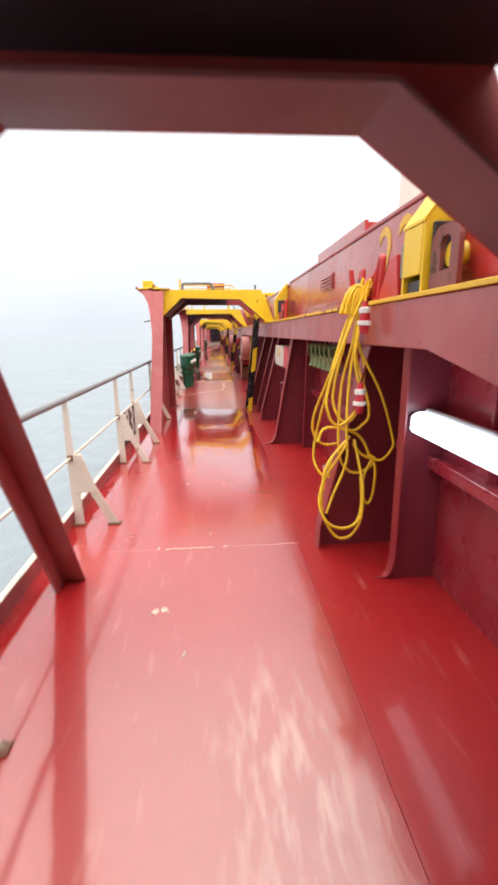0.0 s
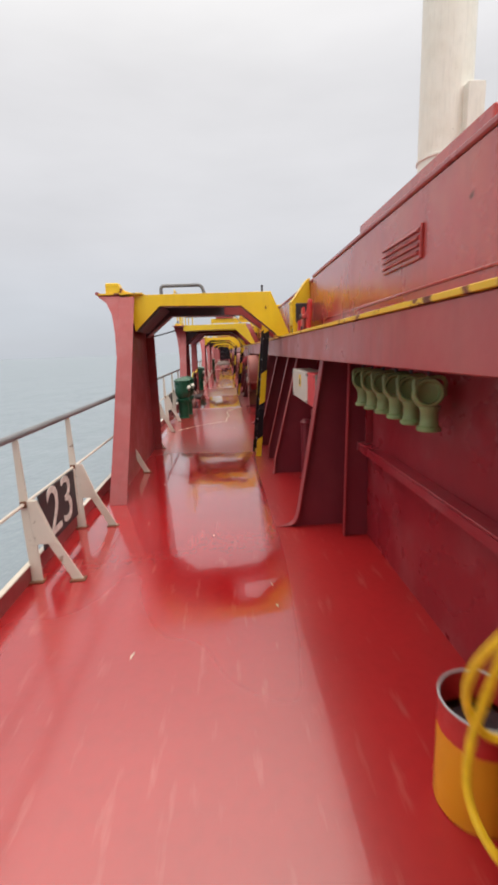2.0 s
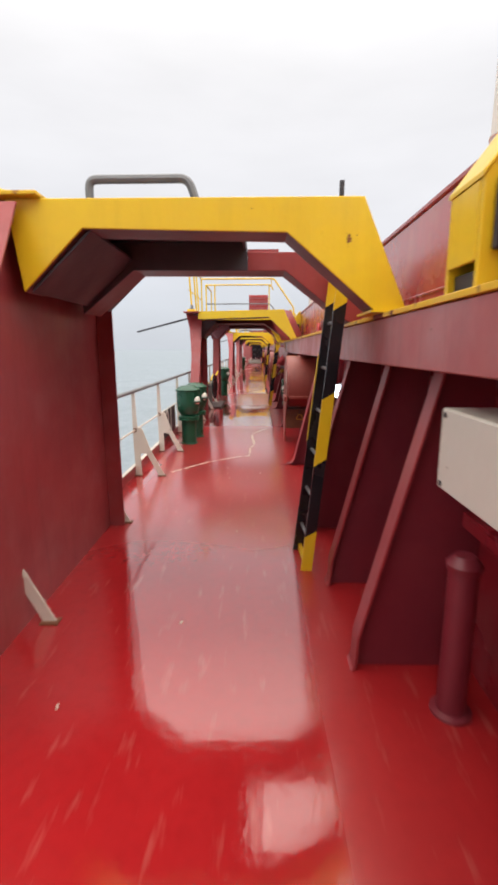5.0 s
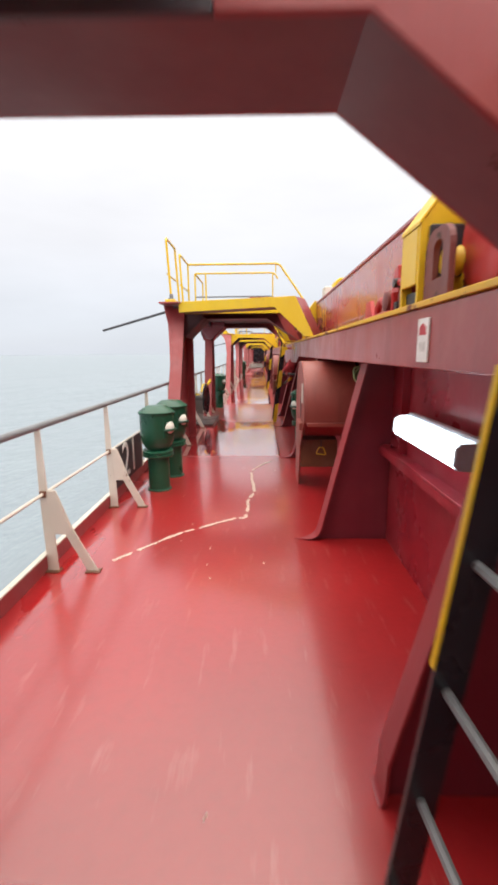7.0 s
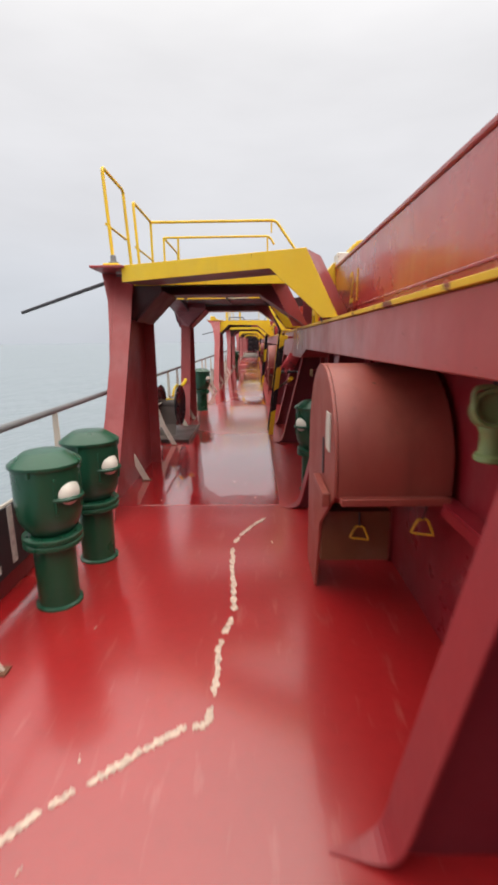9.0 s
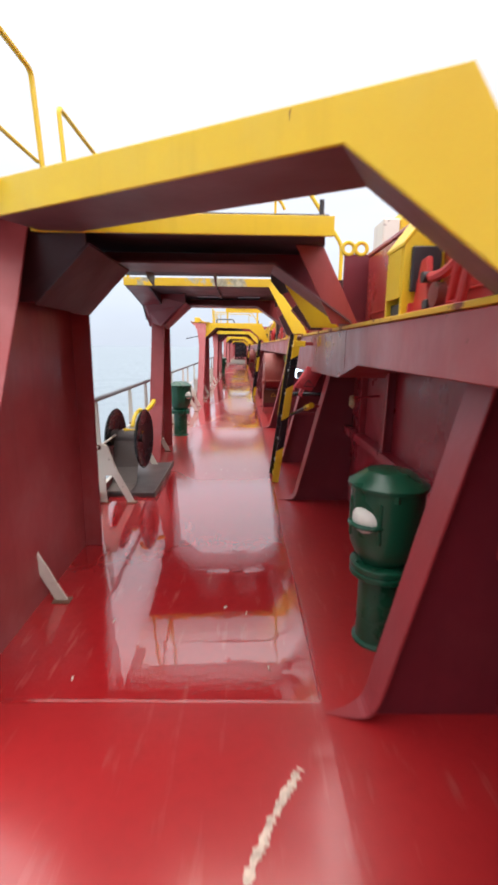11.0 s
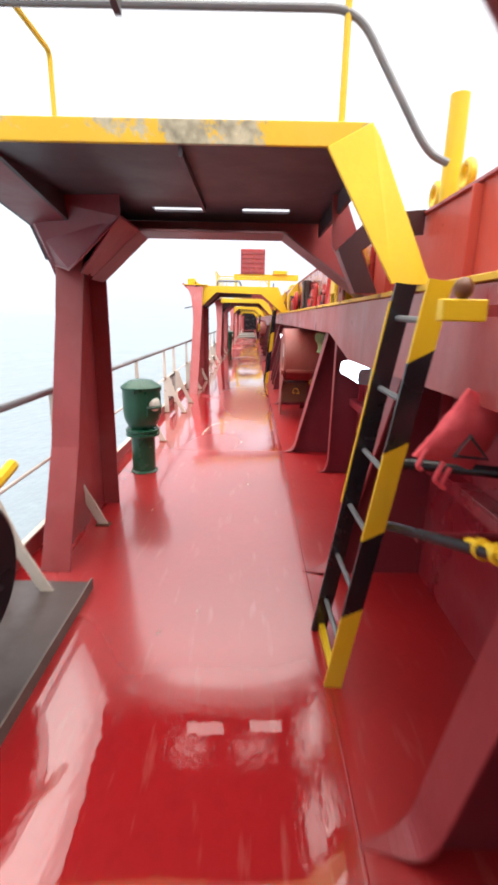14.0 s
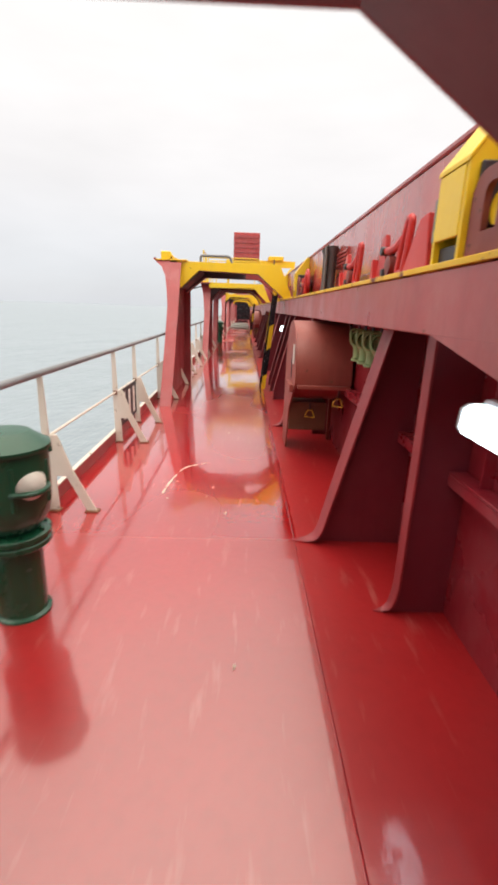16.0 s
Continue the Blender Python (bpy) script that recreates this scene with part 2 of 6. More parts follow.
def wet_deck():
    """Red deck paint under a film of rain water: standing pools, thin film, scuffs."""
    m = bpy.data.materials.new("wet_red_deck")
    m.use_nodes = True
    N, L = m.node_tree.nodes, m.node_tree.links
    b = N["Principled BSDF"]
    geo = N.new("ShaderNodeNewGeometry")

    def noise_of(s, detail=4, stretch=(1, 1, 1), loc=(0, 0, 0)):
        mp = N.new("ShaderNodeMapping")
        mp.inputs["Scale"].default_value = stretch
        mp.inputs["Location"].default_value = loc
        L.new(geo.outputs["Position"], mp.inputs[0])
        n = N.new("ShaderNodeTexNoise")
        n.inputs["Scale"].default_value = s
        n.inputs["Detail"].default_value = detail
        L.new(mp.outputs[0], n.inputs["Vector"])
        return n.outputs["Fac"]

    def ranged(src, a, c, lo=0.0, hi=1.0):
        r = N.new("ShaderNodeMapRange")
        r.inputs["From Min"].default_value, r.inputs["From Max"].default_value = a, c
        r.inputs["To Min"].default_value, r.inputs["To Max"].default_value = lo, hi
        L.new(src, r.inputs["Value"])
        return r.outputs[0]

    def mixed(fac, a, c):
        x = N.new("ShaderNodeMixRGB")
        for i, v in ((0, fac), (1, a), (2, c)):
            if isinstance(v, (int, float)):
                x.inputs[i].default_value = v
            elif isinstance(v, tuple):
                x.inputs[i].default_value = (*v, 1)
            else:
                L.new(v, x.inputs[i])
        return x.outputs[0]

    # standing water: scattered pools, and a long one on the low stretch of plating past the seam
    sep = N.new("ShaderNodeSeparateXYZ")
    L.new(geo.outputs["Position"], sep.inputs[0])

    def math_of(op, a, c):
        x = N.new("ShaderNodeMath")
        x.operation = op
        for i, v in ((0, a), (1, c)):
            if isinstance(v, (int, float)):
                x.inputs[i].default_value = v
            else:
                L.new(v, x.inputs[i])
        return x.outputs[0]

    low = math_of("MULTIPLY", ranged(sep.outputs["Y"], 15.08, 15.14), ranged(sep.outputs["Y"], 19.5, 18.3))
    far = ranged(sep.outputs["Y"], 22.84, 22.92)
    low2 = math_of("MULTIPLY", ranged(sep.outputs["Y"], 1.2, 5.2), ranged(sep.outputs["Y"], 9.3, 8.4))
    low = math_of("MULTIPLY", math_of("MAXIMUM", low, low2), ranged(sep.outputs["X"], 0.34, 0.26))
    low = math_of("MAXIMUM", low, math_of("MULTIPLY", far, 0.72))
    # rain standing in the waterway along the deck edge
    gutter = math_of("MULTIPLY", ranged(sep.outputs["X"], -1.36, -1.50), ranged(noise_of(1.1, 4, (1.6, 0.6, 1), (0.7, 2.3, 0)), 0.44, 0.52))
    low = math_of("MAXIMUM", low, gutter)
    # a small puddle with a wandering edge beside the coaming
    px = math_of("POWER", math_of("ABSOLUTE", math_of("DIVIDE", math_of("SUBTRACT", sep.outputs["X"], 0.47), 0.15), 0.0), 2.0)
    py = math_of("POWER", math_of("ABSOLUTE", math_of("DIVIDE", math_of("SUBTRACT", sep.outputs["Y"], 19.85), 1.1), 0.0), 4.0)
    rim = math_of("ADD", math_of("ADD", px, py), math_of("MULTIPLY", math_of("SUBTRACT", noise_of(9.0, 5), 0.5), 1.6))
    level = math_of("ADD", noise_of(0.55, 2, (1.0, 0.5, 1), (3.1, 0.4, 0)), math_of("MULTIPLY", low, 0.48))
    pool = ranged(level, 0.72, 0.86)
    col = mixed(ranged(noise_of(0.8, 5), 0.3, 0.7), DECK_A, DECK_B)
    col = mixed(ranged(noise_of(16, 6), 0.45, 0.8, 0, 0.2), col, tuple(v * 0.55 for v in DECK_B))
    col = mixed(ranged(noise_of(2.0, 7, (7, 1.2, 1)), 0.60, 0.78, 0, 0.30), col, (0.55, 0.22, 0.18))
    # a trodden patch where the paint is worn to pale streaks
    d = N.new("ShaderNodeVectorMath")
    d.operation = "DISTANCE"
    mp = N.new("ShaderNodeMapping")
    mp.inputs["Scale"].default_value = (1.0, 0.45, 1.0)
    L.new(geo.outputs["Position"], mp.inputs[0])
    L.new(mp.outputs[0], d.inputs[0])
    d.inputs[1].default_value = (-0.13, 0.0, 0.0)
    worn_here = math_of("MULTIPLY", ranged(d.outputs["Value"], 0.34, 0.12), ranged(noise_of(3.0, 6, (5, 1.1, 1)), 0.47, 0.66))
    col = mixed(math_of("MULTIPLY", worn_here, 0.42), col, (0.66, 0.50, 0.42))
    L.new(col, b.inputs["Base Color"])
    wet_rough = mixed(pool, (0.30, 0.30, 0.30), (0.06, 0.06, 0.06))
    # the strip beside the coaming lies sheltered and stays almost dry up to the low stretch
    drift = math_of("ADD", ranged(sep.outputs["Y"], 2.0, 5.0, -0.03, 0.0), ranged(sep.outputs["Y"], 15.0, 20.5, 0.0, 0.045))
    across = math_of("ADD", math_of("SUBTRACT", sep.outputs["X"], drift), math_of("MULTIPLY", noise_of(5.0, 3), 0.03))
    edged = math_of("MAXIMUM", ranged(sep.outputs["Y"], 2.05, 1.93), ranged(sep.outputs["Y"], 14.6, 15.2))
    side = math_of("ADD", math_of("MULTIPLY", ranged(across, 0.312, 0.335), edged), math_of("MULTIPLY", ranged(across, 0.26, 0.56), math_of("SUBTRACT", 1.0, edged)))
    dry = math_of("MULTIPLY", side, math_of("MAXIMUM", 0.55, math_of("MAXIMUM", ranged(sep.outputs["Y"], 15.2, 14.2), ranged(sep.outputs["Y"], 20.75, 21.0))))
    L.new(math_of("MULTIPLY", ranged(sep.outputs["Y"], 31.0, 40.0, 1.0, 0.4), math_of("SUBTRACT", 1.0, math_of("MULTIPLY", dry, 0.9))), b.inputs["Coat Weight"])
    L.new(math_of("ADD", ranged(sep.outputs["Y"], 14.3, 15.1, 1.50, 1.61), ranged(sep.outputs["Y"], 3.2, 1.2, 0.0, 0.22)), b.inputs["Coat IOR"])
    film = math_of("SUBTRACT", ranged(sep.outputs["Y"], 0.5, 2.5, 0.085, 0.15), ranged(sep.outputs["Y"], 19.0, 21.0, 0.0, 0.055))
    L.new(mixed(pool, film, (0.012, 0.012, 0.012)), b.inputs["Coat Roughness"])
    L.new(mixed(dry, wet_rough, (0.4, 0.4, 0.4)), b.inputs["Roughness"])
    L.new(ranged(dry, 0.0, 1.0, 0.7, 0.35), b.inputs["Specular IOR Level"])
    bp = N.new("ShaderNodeBump")
    bp.inputs["Strength"].default_value = 0.10
    bp.inputs["Distance"].default_value = 0.01
    L.new(noise_of(26, 4), bp.inputs["Height"])
    L.new(bp.outputs[0], b.inputs["Normal"])
    bq = N.new("ShaderNodeBump")
    bq.inputs["Strength"].default_value = 0.4
    bq.inputs["Distance"].default_value = 0.004
    seam = N.new("ShaderNodeMath")
    seam.operation = "ABSOLUTE"
    L.new(math_of("SUBTRACT", sep.outputs["X"], 0.26), seam.inputs[0])
    ripple = math_of("MULTIPLY", ranged(seam.outputs[0], 0.11, 0.03), ranged(noise_of(1.3, 3), 0.42, 0.60))
    ripple = math_of("MAXIMUM", ripple, math_of("MULTIPLY", math_of("MULTIPLY", ranged(sep.outputs["X"], 0.30, 0.36), ranged(rim, 1.0, 0.6)), ranged(noise_of(6.0, 3, (1, 0.6, 1)), 0.48, 0.64, 0.0, 2.4)))
    fine = math_of("ADD", math_of("MULTIPLY", noise_of(16.0, 3), 0.09), math_of("MULTIPLY", math_of("MULTIPLY", noise_of(34.0, 4, (1.6, 0.7, 1)), ripple), 0.8))
    L.new(math_of("ADD", noise_of(3.2, 3), fine), bq.inputs["Height"])
    # the plating falls away slightly towards the waterway, and rises forward past the low stretch
    camber = N.new("ShaderNodeBump")
    camber.inputs["Strength"].default_value = 1.0
    camber.inputs["Distance"].default_value = 1.0
    rise = math_of("MULTIPLY", math_of("MINIMUM", math_of("MAXIMUM", sep.outputs["Y"], 14.8), 22.6), 0.028)
    L.new(math_of("ADD", math_of("MULTIPLY", math_of("MINIMUM", sep.outputs["X"], 0.30), 0.03), rise), camber.inputs["Height"])
    L.new(camber.outputs[0], bq.inputs["Normal"])
    L.new(bq.outputs[0], b.inputs["Coat Normal"])
    return m


def sea_water():
    m = bpy.data.materials.new("grey_sea")
    m.use_nodes = True
    N, L = m.node_tree.nodes, m.node_tree.links
    b = N["Principled BSDF"]
    geo = N.new("ShaderNodeNewGeometry")
    b.inputs["Base Color"].default_value = (0.20, 0.245, 0.275, 1)
    b.inputs["Roughness"].default_value = 0.3
    b.inputs["IOR"].default_value = 1.33
    last = None
    for s, strength, dist in ((0.09, 0.55, 2.0), (0.7, 0.5, 0.35), (3.0, 0.4, 0.08)):
        mp = N.new("ShaderNodeMapping")
        mp.inputs["Scale"].default_value = (1, 0.45, 1)
        mp.inputs["Rotation"].default_value = (0, 0, 0.5)
        L.new(geo.outputs["Position"], mp.inputs[0])
        n = N.new("ShaderNodeTexNoise")
        n.inputs["Scale"].default_value = s
        n.inputs["Detail"].default_value = 4
        L.new(mp.outputs[0], n.inputs["Vector"])
        bp = N.new("ShaderNodeBump")
        bp.inputs["Strength"].default_value = strength
        bp.inputs["Distance"].default_value = dist
        L.new(n.outputs["Fac"], bp.inputs["Height"])
        if last:
            L.new(last, bp.inputs["Normal"])
        last = bp.outputs[0]
    L.new(last, b.inputs["Normal"])
    return m


DECK_A, DECK_B = (0.37, 0.014, 0.016), (0.29, 0.011, 0.013)
M_DECK = wet_deck()
M_SEA = sea_water()
M_RED = paint("oxide_red_paint", (0.34, 0.050, 0.052), (0.25, 0.034, 0.037), (0.28, 0.5), rust=0.12, streak=0.25)
M_WALL = paint("bright_red_paint", (0.30, 0.018, 0.028), (0.22, 0.013, 0.021), (0.20, 0.42), rust=0.08, streak=0.15)
# Darker copy of the stay maroon: shade on the webs is in the colour.
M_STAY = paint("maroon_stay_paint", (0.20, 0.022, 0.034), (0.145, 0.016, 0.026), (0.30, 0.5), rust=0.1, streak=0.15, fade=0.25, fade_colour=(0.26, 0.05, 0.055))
# Lighter copy for the face plates, sky light put into the colour; thin wet coat.
M_FLANGE = paint("lit_wet_maroon_paint", (0.31, 0.030, 0.036), (0.24, 0.022, 0.028), (0.32, 0.5), rust=0.1, streak=0.15, fade=0.25, fade_colour=(0.28, 0.045, 0.048), coat=0.1)
# Dark grey with the shade under the platforms put into the colour.
M_UNDER = paint("shaded_dark_grey", (0.068, 0.055, 0.066), (0.048, 0.039, 0.048), (0.4, 0.6), rust=0.15, fade=0.2)
# Greyer maroon than the beam plates, for their lower flanges alone.
M_SOFFIT = paint("dark_maroon_soffit", (0.20, 0.088, 0.094), (0.15, 0.064, 0.070), (0.4, 0.6), rust=0.15, fade=0.2)
M_GIRDER = paint("weathered_red_paint", (0.42, 0.066, 0.062), (0.31, 0.044, 0.044), (0.26, 0.5), rust=0.2, streak=0.3, fade=0.32, fade_colour=(0.40, 0.13, 0.11), coat=0.3)
M_WORN = paint("worn_pinkish_primer", (0.37, 0.10, 0.092), (0.30, 0.075, 0.07), (0.22, 0.45), rust=0.2, streak=0.5, fade=0.6, fade_colour=(0.40, 0.25, 0.23), coat=0.25)
M_COVER = paint("faded_hatch_red", (0.48, 0.052, 0.042), (0.37, 0.036, 0.032), (0.16, 0.36), rust=0.18, rust_colour=(0.22, 0.06, 0.025), streak=0.25, fade=0.4, fade_colour=(0.52, 0.16, 0.08), coat=0.6)
M_ORANGE = paint("fresh_orange_red_paint", (0.62, 0.105, 0.065), (0.52, 0.075, 0.05), (0.3, 0.5), rust=0.1, streak=0.15)
M_YELLOW = paint("safety_yellow_paint", (0.84, 0.58, 0.015), (0.74, 0.47, 0.012), (0.3, 0.5), rust=0.16, rust_colour=(0.30, 0.10, 0.02), streak=0.12, fade=0.3, fade_colour=(0.70, 0.52, 0.08))
M_CHIPPED = paint("chipped_yellow_edge", (0.78, 0.50, 0.015), (0.66, 0.38, 0.012), (0.35, 0.6), rust=0.75, rust_colour=(0.26, 0.07, 0.05), rust_scale=4.0, fade=0.2, fade_colour=(0.70, 0.52, 0.08))
M_PATCHY = paint("patched_yellow_paint", (0.78, 0.50, 0.015), (0.68, 0.42, 0.012), (0.35, 0.6), rust=1.0, rust_colour=(0.60, 0.55, 0.38), rust_scale=1.6, fade=0.15)
M_WHITE = paint("chalky_white_paint", (0.66, 0.61, 0.54), (0.52, 0.46, 0.38), (0.4, 0.65), rust=0.38, rust_colour=(0.24, 0.14, 0.07), fade=0.2)
M_RAIL = paint("galvanised_rail", (0.22, 0.23, 0.24), (0.13, 0.135, 0.14), (0.3, 0.5), rust=0.1, fade=0.2)
M_GREEN = paint("green_vent_paint", (0.008, 0.082, 0.040), (0.006, 0.050, 0.027), (0.22, 0.40), rust=0.1, rust_colour=(0.05, 0.05, 0.03), fade=0.25, fade_colour=(0.02, 0.13, 0.065))
M_PALEGREEN = paint("pale_green_paint", (0.26, 0.35, 0.13), (0.15, 0.21, 0.08), (0.3, 0.5), rust=0.15)
M_DARK = plain("dark_steel", (0.035, 0.03, 0.035), 0.45)
M_BLACK = paint("black_paint", (0.018, 0.018, 0.022), (0.010, 0.010, 0.013), (0.16, 0.34), rust=0.1, fade=0.2, fade_colour=(0.05, 0.05, 0.055))
M_DISC = paint("glossy_black_paint", (0.014, 0.014, 0.017), (0.008, 0.008, 0.010), (0.2, 0.32), rust=0.0, spec=0.25, fade=0.15, fade_colour=(0.03, 0.03, 0.032))
M_GREY = paint("worn_grey_plate", (0.072, 0.050, 0.046), (0.046, 0.032, 0.030), (0.3, 0.6), rust=0.3, rust_colour=(0.10, 0.05, 0.04))
M_APRON = paint("brown_canvas", (0.14, 0.108, 0.095), (0.12, 0.095, 0.08), (0.5, 0.8), rust=0.2, rust_colour=(0.08, 0.06, 0.05), bump=0.4)
M_CREAM = paint("cream_crane_paint", (0.80, 0.77, 0.68), (0.72, 0.68, 0.58), (0.4, 0.6), rust=0.12, streak=0.2)
M_BOXW = paint("off_white_box", (0.62, 0.60, 0.54), (0.52, 0.49, 0.42), (0.35, 0.5), rust=0.05)
M_BOXG = paint("weathered_grey_box", (0.34, 0.33, 0.28), (0.26, 0.25, 0.21), (0.4, 0.6), rust=0.05)
M_BOXR = paint("bright_red_box", (0.66, 0.035, 0.045), (0.55, 0.03, 0.04), (0.3, 0.45), rust=0.0, fade=0.15)
M_CLAMP = paint("signal_red_paint", (0.60, 0.035, 0.03), (0.45, 0.025, 0.025), (0.3, 0.5), rust=0.15)
M_CABLE = plain("yellow_cable_rubber", (0.80, 0.52, 0.02), 0.35, vary=0.08, scale=30)
M_PLUGRED = plain("red_plug_plastic", (0.50, 0.02, 0.03), 0.35)
M_PLUGWHITE = plain("white_plug_plastic", (0.75, 0.74, 0.70), 0.4)
M_LAMP = plain("lit_lamp_tube", (1, 1, 1), emission=((0.66, 0.87, 1.0), 4.5))
M_LAMPW = plain("lamp_housing", (0.45, 0.46, 0.47), 0.4)
M_VENTWHITE = plain("vent_disc_white", (0.72, 0.70, 0.62), 0.45)
M_CHALK = plain("bare_filler", (0.60, 0.47, 0.38), 0.6, vary=0.2, scale=30)
M_BOARD = plain("dark_number_board", (0.035, 0.03, 0.035), 0.5)
M_NUM = plain("white_numeral_paint", (0.66, 0.64, 0.60), 0.5, vary=0.15, scale=25)
M_YNUM = paint("yellow_numeral_paint", (0.78, 0.48, 0.03), (0.66, 0.38, 0.03), (0.35, 0.6), rust=0.45, rust_colour=(0.28, 0.06, 0.04))
M_CHIPPED_RED = paint("rusted_red_paint", (0.26, 0.05, 0.04), (0.15, 0.035, 0.03), (0.4, 0.7), rust=0.6, rust_colour=(0.10, 0.04, 0.025))
M_PADGREY = plain("greenish_grey_rubber", (0.20, 0.21, 0.18), 0.6, vary=0.2, scale=20)
M_BAG = paint("red_canvas", (0.85, 0.10, 0.12), (0.66, 0.06, 0.08), (0.5, 0.8), rust=0.0, bump=0.5)
M_ROPE = plain("cream_rope", (0.52, 0.40, 0.21), 0.8, vary=0.25, scale=60, bump=0.4)
M_ORANGEY = paint("amber_tin_paint", (0.78, 0.33, 0.015), (0.66, 0.26, 0.012), (0.35, 0.5), rust=0.1)
M_HOOD = paint("brownish_hood_red", (0.31, 0.062, 0.045), (0.23, 0.044, 0.034), (0.36, 0.55), rust=0.2, rust_colour=(0.20, 0.09, 0.05), streak=0.3, coat=0.08, fade=0.35, fade_colour=(0.28, 0.10, 0.065))
M_ELBOW = paint("blackish_maroon", (0.060, 0.014, 0.018), (0.040, 0.010, 0.013), (0.4, 0.6), rust=0.1, fade=0.15, fade_colour=(0.09, 0.03, 0.03))
M_BROWN = paint("rusty_tray_steel", (0.20, 0.075, 0.03), (0.10, 0.04, 0.02), (0.35, 0.6), rust=0.4)

# ---- the setting ----
Y0, Y1 = -9.0, 92.0
deck = solid("deck_floor", Bx(-1.70, 1.14, Y0, Y1, -0.05, 0.0), M_DECK, "wet glossy red-painted steel ship deck with pools of rain", "floor", kind="structure")
solid("water", Pr([(-4000, -4000, -5.5), (4000, -4000, -5.5), (4000, 4500, -5.5), (-4000, 4500, -5.5)], (0, 0, -0.5)), M_SEA, "calm grey open sea under an overcast sky", "sea", kind="structure")
solid("hull_side", Bx(-1.74, -1.70, Y0, Y1, -8.0, -0.002), M_RED, "red steel side of the ship's hull below the deck", "hull", kind="structure")
solid("gunwale", Bx(-1.70, -1.675, Y0, Y1, 0.001, 0.13), M_RED, "low dark red steel edge plate along the deck", "gunwale", kind="structure")
solid("trim", Bx(-1.705, -1.66, Y0, Y1, 0.132, 0.15), M_WHITE, "chalky white flat bar on top of the deck edge plate", "edge bar", kind="structure", bevel=0.004)

# coaming wall under the girder, with its stiffener ledge and ribs
wall = solid("wall_coaming", Bx(1.12, 1.20, Y0, Y1, -0.002, 1.58), M_WALL, "bright red steel hatch coaming wall with stiffeners", "wall", kind="structure")
PLACE[wall.name] = Vector((0, 0, 0))
part("ledge", Bx(1.02, 1.118, Y0, Y1, 0.86, 0.875), M_WALL, wall, "horizontal red stiffener", bevel=0.003)
part("ledge", Bx(1.02, 1.034, Y0, Y1, 0.80, 0.859), M_WALL, wall)
for i in range(42):
    y = -3.4 + 2.1 * i
    part("rib", Bx(1.06, 1.118, y, y + 0.014, 0.88, 1.56), M_WALL, wall)

# the deep girder along the coaming
girder = solid("girder", Bx(0.70, 1.16, Y0, Y1, 1.585, 1.847), M_GIRDER, "weathered dark red girder along the hatch coaming", "girder", kind="structure", bevel=0.006)
PLACE[girder.name] = Vector((0, 0, 0))
for k in range(-1, 4):
    o = 20.9 * k
    part("haunch", Pr([(0.7008, 16.36 + o, 1.594), (0.7008, 17.05 + o, 1.46), (0.7008, 20.75 + o, 1.40), (0.7008, 21.8 + o, 1.594)], (0.40, 0, 0)), M_GIRDER, girder)
part("worn_stretch", Pr([(0.6992, 16.80, 1.840), (0.6992, 18.45, 1.840), (0.6992, 18.45, 1.45), (0.6992, 17.05, 1.475), (0.6992, 16.80, 1.52)], (-0.0016, 0, 0)), M_WORN, girder, "weathered pinkish stretch worn to the primer")
part("edge_strip", Bx(0.688, 0.775, Y0, Y1, 1.849, 1.875), M_CHIPPED, girder, "chipped yellow paint edge", bevel=0.003)

# hatch covers and the deck beyond
def cover(y0, y1, top=2.52):
    c = thing("hatch_cover", (0.92, y0, 1.86), "faded red steel hatch cover with flat side plating", "hatch cover", group="hatch covers along the deck")
    part("side_plate", Bx(0.92, 0.96, y0, y1, 1.862, top - 0.06), M_COVER, c, bevel=0.006)
    part("weld_bead", Tu([(0.918, y0, 1.975), (0.918, y1, 1.975)], 0.008, 6), M_COVER, c)
    part("top_lip", Bx(0.908, 1.05, y0, y1, top - 0.06, top - 0.026), M_GIRDER, c, "dark weathered top lip", bevel=0.008)
    part("top_plate", Bx(1.0, 11.0, y0 + 0.02, y1 - 0.02, top - 0.3, top - 0.025), M_COVER, c)
    part("end_plate", Bx(0.962, 11.0, y0, y0 + 0.018, 1.862, top - 0.31), M_COVER, c)
    part("end_plate", Bx(0.962, 11.0, y1 - 0.018, y1, 1.862, top - 0.31), M_COVER, c)
    return c


for y0, y1 in ((-8.9, -3.3), (0.25, 6.58), (6.60, 17.1), (21.2, 27.9), (27.92, 38.0), (42.6, 48.9), (48.95, 59.0), (63.6, 75.0), (75.05, 90.0)):
    cover(y0, y1, 2.485 if 6.0 < y0 < 7.0 else 2.52)
for y0, y1, z in ((3.6, 5.8, 2.80), (12.3, 13.65, 2.70), (13.95, 15.2, 2.695)):
    pn = thing("deck_locker", (1.25, y0, 2.49), "low red steel locker lying on top of the hatch cover", "locker", group="low lockers on the hatch covers")
    part("rim", Bx(1.22, 1.26, y0, y1, 2.46, z), M_COVER, pn, bevel=0.005)
    part("plate", Bx(1.262, 6.0, y0 + 0.02, y1 - 0.02, 2.46, z - 0.02), M_COVER, pn)
